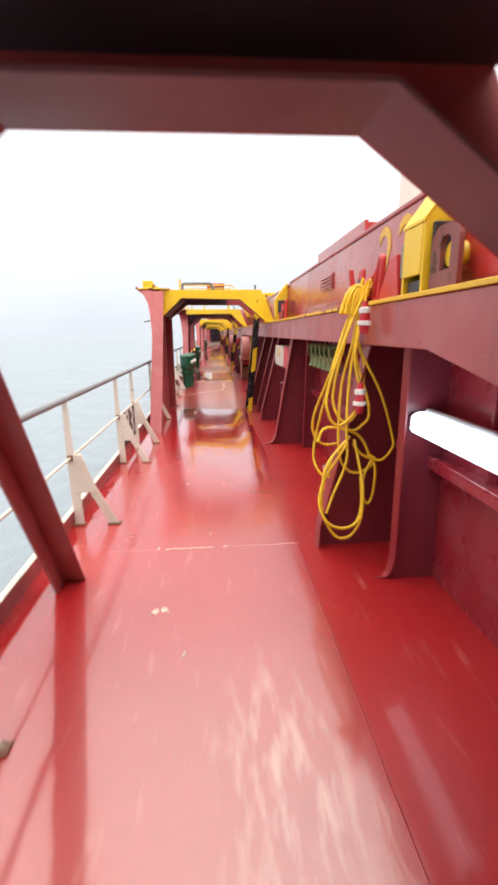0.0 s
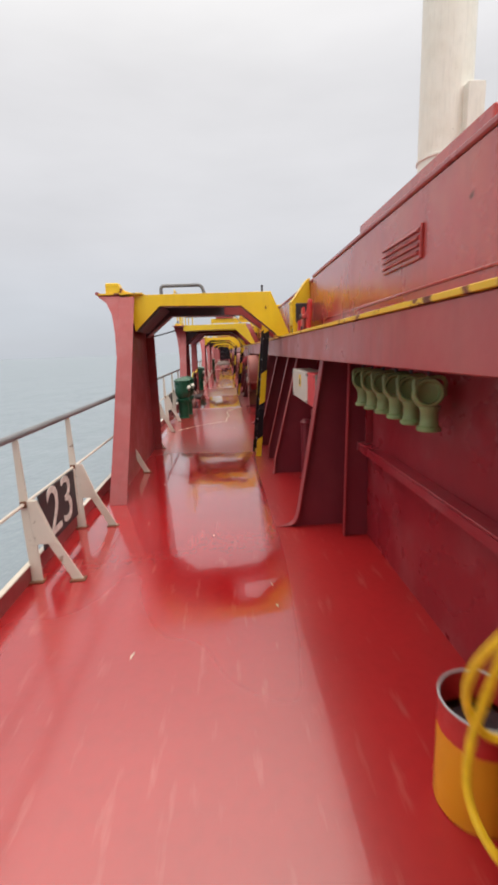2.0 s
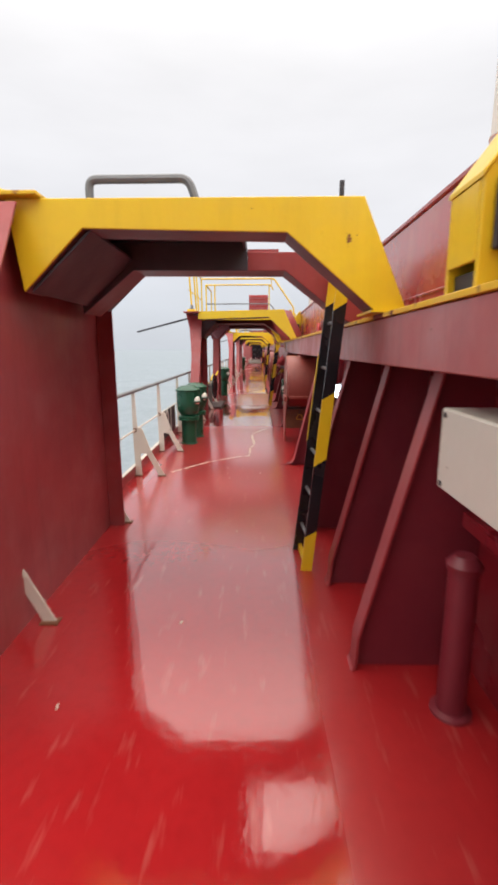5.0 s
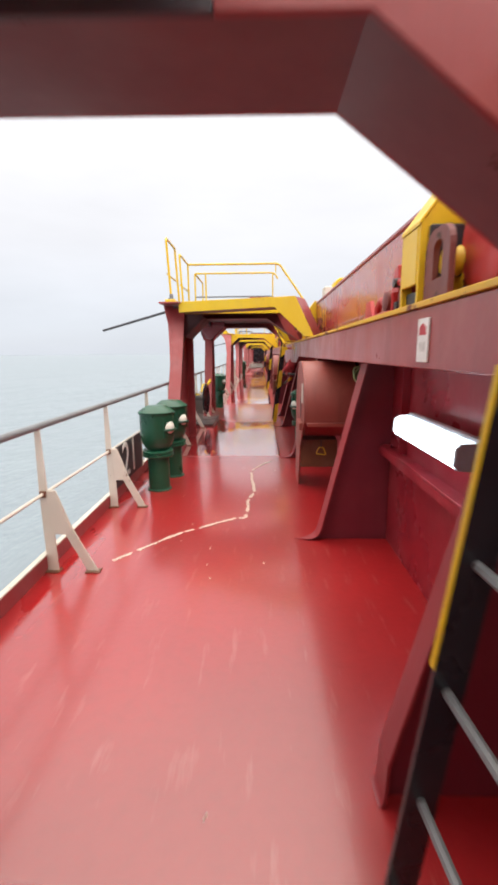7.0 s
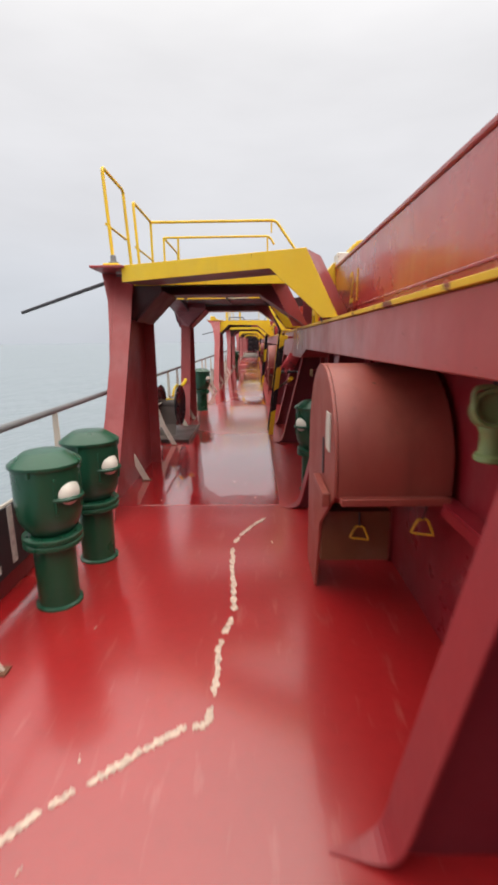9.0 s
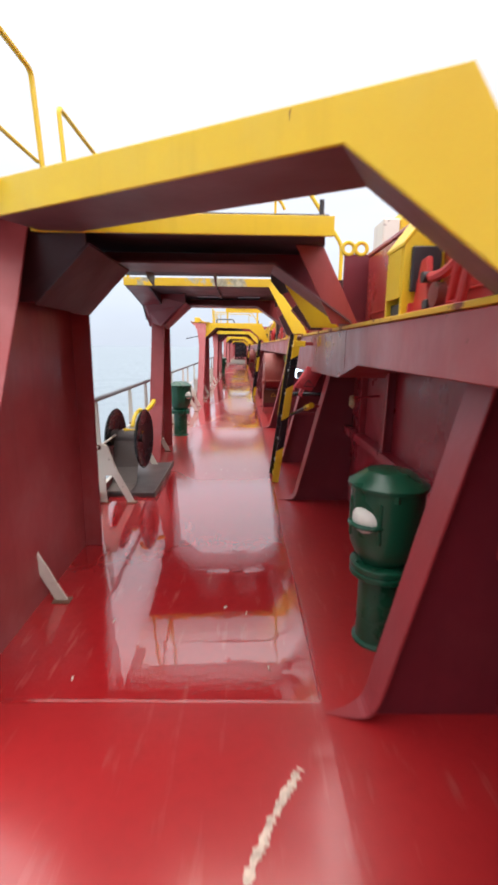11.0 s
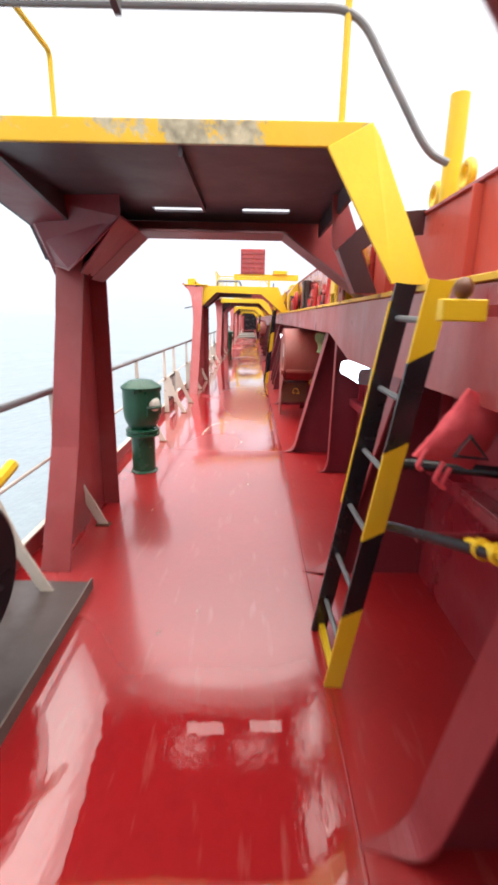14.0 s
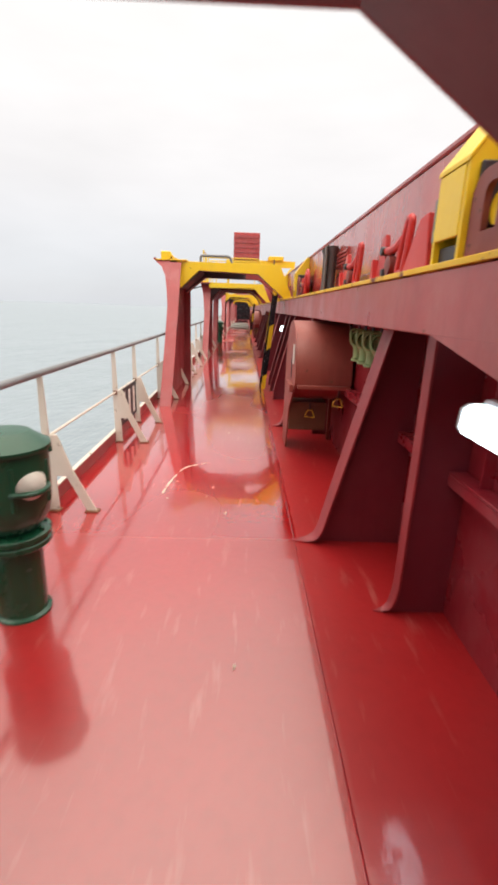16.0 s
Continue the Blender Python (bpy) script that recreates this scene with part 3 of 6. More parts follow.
# between the hatches: a cross deck with a low orange-red bulkhead
for k in range(-1, 3):
    o = 20.9 * k
    bk = thing("cross_bulkhead", (0.97, 19.0 + o, 1.86), "orange-red steel bulkhead on the cross deck between hatches", "bulkhead", group="cross deck bulkheads")
    part("plate", Bx(0.96, 9.0, 21.15 + o, 21.19 + o, 1.862, 2.36), M_ORANGE, bk)
    part("plate", Bx(0.95, 0.99, 17.2 + o, 21.148 + o, 1.862, 2.33), M_ORANGE, bk)
    part("top_bar", Bx(0.93, 1.01, 17.2 + o, 21.148 + o, 2.331, 2.35), M_GIRDER, bk, "dark flat bar", bevel=0.003)
    for y in (18.3, 19.3, 20.6):
        part("stiffener", Bx(0.90, 0.948, y + o, y + 0.016 + o, 1.876, 2.32), M_ORANGE, bk)
    for y in (17.55, 17.95, 19.55, 19.95, 20.7):
        part("lashing_eye", Tu([(0.97, y + o + 0.055 * math.cos(a), 2.42 + 0.06 * math.sin(a)) for a in [2 * math.pi * q / 14 for q in range(14)]], 0.022, 8, True), M_YELLOW, bk, "yellow lashing eye", smooth=True)
    part("end_plate", Bx(0.735, 1.08, 17.165 + o, 17.185 + o, 1.876, 2.462), M_STAY, bk, "dark maroon end plate", bevel=0.003)
    for x in (0.765, 0.872):
        part("lashing_eye", Tu([(x + 0.048 * math.cos(a), 17.175 + o, 2.508 + 0.048 * math.sin(a)) for a in [2 * math.pi * q / 16 for q in range(16)]], 0.017, 8, True), M_YELLOW, bk, "yellow lashing eye", smooth=True)
    part("standpipe", Tu([(0.97, 19.76 + o, 2.345), (0.97, 19.76 + o, 2.85)], 0.05, 12), M_YELLOW, bk, "yellow standpipe", smooth=True)
for o in (0.0, 20.9, 41.8):
    g = thing("hatch_gear", (1.62, 18.5 + o, 1.856), "yellow hatch gear casing with a cream side box", "machinery", group="hatch gear on the cross decks")
    casing = part("casing", Pr([(1.62, 18.5 + o, 1.856), (2.9, 18.5 + o, 1.856), (2.9, 18.5 + o, 3.29), (1.76, 18.5 + o, 3.28), (1.66, 18.5 + o, 3.20), (1.62, 18.5 + o, 3.08)], (0, 0.5, 0)), M_YELLOW, g, bevel=0.02)
    # Holes are flat discs, their inner shade put into the dark colour.
    for z in (2.55, 3.16):
        part("porthole", La([(0.05, 0), (0.045, 0.01)], None, 16, Matrix.Translation((1.84, 18.498 + o, z)) @ Euler((radians(90), 0, 0)).to_matrix().to_4x4()), M_DARK, casing, "dark round hole")
    part("side_box", Bx(1.43, 1.612, 18.52 + o, 18.9 + o, 1.856, 3.10), M_CREAM, g, "cream side box", bevel=0.012)
solid("cross_deck", Bx(1.162, 26.0, Y0, Y1, 1.80, 1.855), M_RED, "red steel cross deck beside the hatches", "deck", kind="structure")

# the accommodation front behind the start and the forecastle ahead
solid("wall_aft", Bx(-1.9, 26.0, Y0 - 0.3, Y0 - 0.01, -0.05, 9.0), M_WHITE, "pale steel accommodation front", "wall", kind="structure")
fore = thing("forecastle", (0, 90.5, 0), "dark red forecastle bulkhead with a shadowed doorway", "bulkhead", kind="structure")
part("plate", Bx(-1.69, -1.25, 90.5, 90.6, 0, 3.6), M_RED, fore)
part("plate", Bx(0.75, 1.1, 90.5, 90.6, 0, 3.6), M_RED, fore)
part("plate", Bx(-1.69, 11.0, 90.5, 90.6, 3.61, 5.0), M_RED, fore)
# Black back plate: the dark inside the doorway is put into its colour.
part("doorway_back", Bx(-1.69, 1.1, 92.2, 92.3, 0, 3.6), M_BLACK, fore)
low = thing("deck_platform", (-0.25, 60.0, 0), "low pale grey stepped platform lying on the deck", "platform")
for k in range(3):
    part("tread", Bx(-1.2, 0.3, 60.0 + 2.2 * k, 62.1 + 2.2 * k, 0.0, 0.09 + 0.09 * k), M_BOXG, low, "pale grey step", bevel=0.004)



# ---- guard rail ----
rail = thing("guard_rail", (-1.65, 0, 0), "ship's guard rail with grey top pipe and white lower rods", "railing", kind="structure")
part("top_rail", Tu([(-1.65, Y0, 1.14), (-1.65, Y1, 1.14)], 0.027, 10), M_RAIL, rail, "grey steel pipe", smooth=True)
part("middle_rod", Tu([(-1.645, Y0, 0.63), (-1.645, Y1, 0.63)], 0.013, 8), M_WHITE, rail, smooth=True)


def stanchion(y):
    s = thing("rail_stanchion", (-1.65, y, 0), "flat white steel stanchion with sloping brace and rusty feet", "stanchion", group="stanchions of the guard rail")
    post = part("post", Pr([(-1.665, y, 0.0), (-1.58, y, 0.0), (-1.592, y, 0.45), (-1.615, y, 0.68), (-1.628, y, 1.12), (-1.672, y, 1.12), (-1.678, y, 0.62), (-1.672, y, 0.30)], (0, 0.014, 0)), M_WHITE, s, bevel=0.003)
    brace = part("brace", Pr([(-1.352, y, 0.0), (-1.268, y, 0.0), (-1.45, y, 0.36), (-1.555, y, 0.66), (-1.614, y, 0.66), (-1.535, y, 0.36)], (0, 0.014, 0)), M_WHITE, s, bevel=0.003)
    part("knee_plate", Pr([(-1.60, y - 0.008, 0.31), (-1.435, y - 0.008, 0.31), (-1.462, y - 0.008, 0.38), (-1.56, y - 0.008, 0.655), (-1.622, y - 0.008, 0.655)], (0, 0.007, 0)), M_WHITE, s, bevel=0.002)
    part("rod_clip", Bx(-1.668, -1.622, y - 0.02, y + 0.034, 0.605, 0.655), M_BROWN, post, "rusty rod clip", bevel=0.004)
    part("foot_pad", Bx(-1.69, -1.57, y - 0.03, y + 0.045, 0.0, 0.012), M_BROWN, post, bevel=0.003)
    part("foot_pad", Bx(-1.37, -1.255, y - 0.03, y + 0.045, 0.0, 0.012), M_BROWN, brace, "rusty foot pad", bevel=0.003)
    return s


first = stanchion(2.53)
for y in (-6.9, -5.3, -3.6, -1.9, 0.2, 4.55, 5.66, 7.72, 9.4, 11.09, 12.6, 14.35, 16.0, 18.0, 19.5, 20.55, 23.28, 25.32, 26.36, 28.2, *[29.9 + 1.7 * i for i in range(36)]):
    copy_thing(first, pose(-1.65, y, 0))


def text_on(body, size, m, material, parent, name="numeral", depth=0.002):
    cu = bpy.data.curves.new(name, "FONT")
    cu.body, cu.size, cu.extrude = body, size, depth
    cu.align_x, cu.align_y = "CENTER", "CENTER"
    tmp = bpy.data.objects.new(name, cu)
    scene.collection.objects.link(tmp)
    me = bpy.data.meshes.new_from_object(tmp)
    bpy.data.objects.remove(tmp)
    me.transform(Matrix.Translation(-PLACE[parent.name]) @ m)
    me.materials.clear()
    me.materials.append(material)
    ob = new(name, me)
    ob.parent = parent
    PLACE[ob.name] = PLACE[parent.name]
    return ob


FACE_IN = Matrix(((0, 0, 1, 0), (1, 0, 0, 0), (0, 1, 0, 0), (0, 0, 0, 1)))  # text facing +x, reading along +y
FACE_OUT = Matrix(((0, 0, -1, 0), (-1, 0, 0, 0), (0, 1, 0, 0), (0, 0, 0, 1)))  # text facing -x


def number_board(y0, y1, body):
    b = thing("number_board", (-1.63, y0, 0.17), "dark board with large white numerals on the guard rail", "board", group="frame number boards")
    part("panel", Bx(-1.632, -1.618, y0, y1, 0.17, 0.63), M_BOARD, b, bevel=0.003)
    text_on(body, 0.60, Matrix.Translation((-1.616, (y0 + y1) / 2 + 0.0, 0.40)) @ FACE_IN @ Matrix.Diagonal((1.05, 1, 1, 1)), M_NUM, b)
    part("end_strip", Bx(-1.616, -1.608, y1 - 0.03, y1, 0.17, 0.63), M_WHITE, b)


number_board(4.75, 5.60, "23")
number_board(12.7, 13.85, "21")
worn = thing("number_board", (-1.63, 25.42, 0.17), "dark board with worn pale markings on the guard rail", "board", group="frame number boards")
part("panel", Bx(-1.632, -1.618, 25.42, 26.30, 0.17, 0.63), M_BOARD, worn, bevel=0.003)
for y in (25.58, 25.84, 26.08):
    part("marking", Bx(-1.617, -1.614, y, y + 0.10, 0.22, 0.58), M_NUM, worn)


# ---- portal frames over the walkway ----
def leg(p, front, yr, ztop=2.46):
    """Flanged plate leg at the deck edge: front (or aft) flange along the line front of (y, z), upright flange at yr."""
    part("leg_flange", strip(bmesh.new(), [(-1.51, y, z) for y, z in front], (0.20, 0, 0), (0, 0.018 if yr > front[0][0] else -0.018, 0)), M_RED, p, bevel=0.003)
    s = 0.02 if yr > front[0][0] else -0.02
    part("leg_web", Pr([(-1.47, y + s, z) for y, z in front] + [(-1.47, yr, front[-1][1]), (-1.47, yr, 0.0)], (0.02, 0, 0)), M_RED, p)
    part("leg_flange", Bx(-1.51, -1.31, min(yr, yr + s), max(yr, yr + s), 0.0, ztop), M_RED, p, bevel=0.003)


def beam(p, pts, y, depth, material, flange, u=None, aside=0.0):
    """A portal beam: a plate of outline pts (x, z) at y, its lower edge flanged by depth. u: a function from x to y for a skewed beam."""
    f = u or (lambda x: y)
    th = 0.018 if depth > 0 else -0.018
    part("beam_plate", Pr([(x, f(x), z) for x, z in pts], (0, th, 0)), material, p, bevel=0.003)
    part("beam_soffit", strip(bmesh.new(), [(x, f(x) + th, z) for x, z in flange], (aside, depth, 0), (0, 0, 0.016)), M_SOFFIT, p)


A_FRONT = [(-1.40, 2.49), (0.565, 2.485), (0.83, 1.878), (0.66, 1.878), (0.15, 2.305), (-0.985, 2.335), (-1.34, 2.0)]
A_REAR = [(-1.35, 2.44), (0.54, 2.38), (0.84, 1.878), (0.70, 1.878), (0.19, 2.262), (-0.95, 2.272), (-1.35, 1.95)]
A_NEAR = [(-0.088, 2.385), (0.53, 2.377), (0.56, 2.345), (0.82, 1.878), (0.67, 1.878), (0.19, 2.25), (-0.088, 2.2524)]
# the half below the platform, drawn apart to carry its shade as colour
A_NEAR_SHADED = [(-1.35, 2.453), (-0.10, 2.453), (-0.09, 2.385), (-0.09, 2.2526), (-0.95, 2.26), (-1.35, 1.94)]


def portal_a(o):
    p = thing("portal_frame", (0, 7.86 + o, 0), "red steel portal with a yellow front beam over the walkway", "portal frame", group="portal frames over the walkway")
    leg(p, [(6.30 + o, 0), (6.86 + o, 0.87), (7.52 + o, 2.0), (7.80 + o, 2.46)], 9.33 + o)
    beam(p, A_FRONT, 7.86 + o, 0.23, M_YELLOW, [A_FRONT[i] for i in (3, 4, 5, 6)])
    beam(p, A_REAR, 9.16 + o, -0.37, M_RED, [A_REAR[i] for i in (3, 4, 5, 6)])
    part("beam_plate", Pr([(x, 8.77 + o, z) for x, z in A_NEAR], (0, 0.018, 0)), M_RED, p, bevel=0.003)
    # left half of the same plate, platform shade put into its colour
    part("beam_plate", Pr([(x, 8.77 + o, z) for x, z in A_NEAR_SHADED], (0, 0.018, 0)), M_UNDER, p, "beam plate darkened by painted platform shade", bevel=0.003)
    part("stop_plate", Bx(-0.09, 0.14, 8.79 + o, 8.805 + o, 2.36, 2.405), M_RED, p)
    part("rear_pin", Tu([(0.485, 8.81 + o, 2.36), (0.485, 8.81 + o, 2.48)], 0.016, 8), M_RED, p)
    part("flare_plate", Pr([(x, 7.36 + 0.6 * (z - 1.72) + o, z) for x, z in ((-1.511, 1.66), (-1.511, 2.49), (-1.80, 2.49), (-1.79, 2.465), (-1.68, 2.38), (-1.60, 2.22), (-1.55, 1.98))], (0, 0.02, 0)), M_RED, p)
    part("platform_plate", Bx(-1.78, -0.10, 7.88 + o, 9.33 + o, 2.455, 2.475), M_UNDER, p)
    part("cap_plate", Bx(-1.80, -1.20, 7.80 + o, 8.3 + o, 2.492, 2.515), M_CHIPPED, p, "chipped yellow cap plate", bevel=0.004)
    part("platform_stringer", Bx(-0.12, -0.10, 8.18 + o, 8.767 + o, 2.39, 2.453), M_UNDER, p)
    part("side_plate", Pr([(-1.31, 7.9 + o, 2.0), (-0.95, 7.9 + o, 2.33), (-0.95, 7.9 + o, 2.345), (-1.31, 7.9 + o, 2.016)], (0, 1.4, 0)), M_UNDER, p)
    part("end_plate", Pr([(0.80, 7.88 + o, 1.88), (0.545, 7.88 + o, 2.46), (0.56, 7.88 + o, 2.46), (0.815, 7.88 + o, 1.88)], (0, 0.23, 0)), M_RED, p)
    part("corner_block", Pr([(-1.70, 7.84 + o, 2.516), (-1.53, 7.84 + o, 2.516), (-1.50, 7.84 + o, 2.57), (-1.52, 7.84 + o, 2.655), (-1.70, 7.84 + o, 2.655)], (0, 0.18, 0)), M_YELLOW, p, bevel=0.010)
    part("fillet", Pr([(-1.50, 7.84 + o, 2.516), (-1.34, 7.84 + o, 2.516), (-1.44, 7.84 + o, 2.545), (-1.50, 7.84 + o, 2.60)], (0, 0.14, 0)), M_CHIPPED, p, bevel=0.004)
    part("cap_roller", Tu([(-1.81, 7.80 + o, 2.515), (-1.81, 8.05 + o, 2.515)], 0.024, 10), M_GIRDER, p, smooth=True)
    part("grab_pipe", Tu(rounded([(-0.96, 7.95 + o, 2.44), (-0.96, 7.95 + o, 2.61), (-0.40, 7.95 + o, 2.61), (-0.34, 7.95 + o, 2.44)], 0.05), 0.024, 8), M_RAIL, p, "bent grey grab pipe", smooth=True)
    part("pin", Tu([(0.45, 7.92 + o, 2.45), (0.45, 7.92 + o, 2.58)], 0.014, 8), M_DARK, p)
    part("landing_plate", Bx(0.62, 0.95, 7.82 + o, 8.2 + o, 1.876, 1.89), M_YELLOW, p)
    return p


def elbow(p, y, ax=0.38, az=2.07):
    """A dark angled bracket between the girder top and the cross bulkhead."""
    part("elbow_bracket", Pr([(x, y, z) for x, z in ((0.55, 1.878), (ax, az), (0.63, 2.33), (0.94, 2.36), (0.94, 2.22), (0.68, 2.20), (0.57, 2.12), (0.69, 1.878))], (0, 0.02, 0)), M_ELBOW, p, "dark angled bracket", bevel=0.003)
    part("elbow_flange", strip(bmesh.new(), [(0.55, y + 0.02, 1.878), (ax, y + 0.02, az), (0.63, y + 0.02, 2.33)], (0, 0.10, 0), (0.014, 0, 0.004)), M_RED, p)


def portal_b(o):
    p = thing("portal_frame", (0, 15.6 + o, 0), "red steel portal with a skewed yellow beam and a railed platform", "portal frame", group="portal frames over the walkway")
    leg(p, [(14.65 + o, 0), (15.2 + o, 0.92), (15.72 + o, 1.9), (15.98 + o, 2.46)], 16.9 + o)
    yf = lambda x: 15.62 + o - 0.62 * (x + 1.28)
    pts = [(-1.36, 2.50), (0.49, 2.44), (0.74, 1.878), (0.62, 1.878), (0.195, 2.31), (-1.0, 2.325), (-1.36, 2.33)]
    beam(p, pts, 0, 0.36, M_YELLOW, [pts[i] for i in (3, 4, 5, 6)], yf, 0.17)
    part("beam_top", strip(bmesh.new(), [(x, yf(x) + 0.018, z - 0.02) for x, z in ((-1.36, 2.50), (0.49, 2.44), (0.74, 1.90))], (0.17, 0.36, 0), (0, 0, 0.016)), M_RED, p)
    part("platform_edge", Bx(-1.30, 0.41, 15.94 + o, 15.96 + o, 2.325, 2.432), M_YELLOW, p, bevel=0.003)
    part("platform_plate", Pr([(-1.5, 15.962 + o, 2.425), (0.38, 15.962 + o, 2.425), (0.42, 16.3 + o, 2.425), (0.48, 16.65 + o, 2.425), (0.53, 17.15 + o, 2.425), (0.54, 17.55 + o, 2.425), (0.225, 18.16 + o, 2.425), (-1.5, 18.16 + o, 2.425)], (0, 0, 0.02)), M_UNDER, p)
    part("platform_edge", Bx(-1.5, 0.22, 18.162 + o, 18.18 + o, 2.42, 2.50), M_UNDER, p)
    # under-platform shade is put into the near-black colour of this knee
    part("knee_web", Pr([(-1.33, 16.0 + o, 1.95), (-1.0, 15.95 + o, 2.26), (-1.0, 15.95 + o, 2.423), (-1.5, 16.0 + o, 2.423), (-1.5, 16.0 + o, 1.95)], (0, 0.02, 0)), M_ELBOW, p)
    rear = [(-1.35, 2.423), (0.38, 2.423), (0.86, 1.878), (0.70, 1.878), (0.12, 2.28), (-1.02, 2.28), (-1.35, 1.93)]
    beam(p, rear, 17.02 + o, -0.38, M_STAY, [rear[i] for i in (3, 4, 5, 6)])
    part("beam_cheek", Pr([(x, 16.65 + o, z) for x, z in ((0.555, 1.879), (0.75, 1.879), (0.475, 2.41), (0.42, 2.423), (0.27, 2.423))], (0, 0.018, 0)), M_GIRDER, p, "faded red cheek plate", bevel=0.003)
    # near-black here too, for the shade below the platform
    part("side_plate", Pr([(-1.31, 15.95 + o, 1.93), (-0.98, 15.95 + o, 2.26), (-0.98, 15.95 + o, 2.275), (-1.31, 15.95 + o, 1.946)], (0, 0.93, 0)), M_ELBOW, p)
    for x in (-1.03, -0.385):
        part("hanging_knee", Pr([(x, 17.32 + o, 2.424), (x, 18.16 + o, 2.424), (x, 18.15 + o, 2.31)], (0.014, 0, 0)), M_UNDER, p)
    part("raking_strut", Pr([(x, 17.30 + o, z) for x, z in ((0.50, 1.878), (0.74, 1.878), (0.66, 2.0), (0.40, 2.423), (0.19, 2.423), (0.27, 2.22))], (0, 0.018, 0)), M_YELLOW, p, "chipped yellow strut", bevel=0.003)
    elbow(p, 17.80 + o)
    part("hanging_gusset", Pr([(x, 17.772 + o, z) for x, z in ((0.165, 2.33), (0.265, 2.205), (0.385, 2.243), (0.56, 2.42), (0.56, 2.44), (0.165, 2.44))], (0, 0.02, 0)), M_UNDER, p, bevel=0.003)
    part("back_strut", Pr([(x, 17.925 + o, z) for x, z in ((0.215, 2.32), (0.37, 2.32), (0.70, 1.878), (0.56, 1.878))], (0, 0.018, 0)), M_RED, p, bevel=0.003)
    part("cap_plate", Bx(-1.68, -1.32, 15.6 + o, 16.2 + o, 2.47, 2.495), M_RED, p, bevel=0.004)
    part("corner_block", Bx(-1.64, -1.46, 15.93 + o, 16.13 + o, 2.496, 2.57), M_YELLOW, p, bevel=0.012)
    part("post_foot", La([(0.06, 0), (0.06, 0.02), (0.035, 0.03), (0.032, 0.09), (0.02, 0.10)], (-1.545, 16.04 + o, 2.571), 14), M_RAIL, p, "grey post foot", smooth=True)
    part("flare_plate", Pr([(x, 15.51 + 0.52 * (z - 1.5) + o, z) for x, z in ((-1.511, 1.5), (-1.511, 2.468), (-1.68, 2.468), (-1.66, 2.40), (-1.585, 2.15), (-1.54, 1.8))], (0, 0.02, 0)), M_RED, p)
    part("pin", Tu([(0.34, 15.98 + o, 2.43), (0.34, 15.98 + o, 2.525)], 0.014, 8), M_DARK, p)
    # hand rails on the platform
    hz = 3.58
    part("hand_rail", Tu(rounded([(-1.54, 16.04 + o, 2.48), (-1.60, 16.04 + o, hz), (-1.60, 16.85 + o, hz), (-1.54, 16.85 + o, 2.48)], 0.06), 0.02, 8), M_YELLOW, p, "yellow tubular hand rail", smooth=True)
    part("mid_rail", Tu([(-1.60, 16.04 + o, 3.0), (-1.60, 16.85 + o, 3.0)], 0.014, 8), M_YELLOW, p, smooth=True)
    part("hand_rail", Tu(rounded([(-1.54, 17.34 + o, 2.33), (-1.60, 17.34 + o, hz), (-1.60, 18.42 + o, hz), (-1.60, 18.45 + o, 2.33)], 0.06), 0.02, 8), M_YELLOW, p, smooth=True)
    part("mid_rail", Tu([(-1.60, 17.34 + o, 3.0), (-1.60, 18.43 + o, 3.0)], 0.014, 8), M_YELLOW, p, smooth=True)
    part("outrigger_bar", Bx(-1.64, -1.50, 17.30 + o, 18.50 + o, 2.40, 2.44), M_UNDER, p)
    part("hand_rail", Tu(rounded([(-1.60, 18.45 + o, hz), (0.41, 18.45 + o, hz), (0.97, 18.45 + o, 2.80), (0.97, 18.45 + o, 2.352)], 0.07), 0.022, 8), M_YELLOW, p, smooth=True)
    part("hand_rail_post", Tu([(0.34, 18.45 + o, hz), (0.34, 18.45 + o, 3.40)], 0.012, 8), M_YELLOW, p, smooth=True)
    part("side_boom", Tu([(-1.62, 15.99 + o, 2.37), (-3.02, 16.77 + o, 2.10)], 0.022, 8), M_DARK, p, "thin dark boom over the side", smooth=True)
    return p


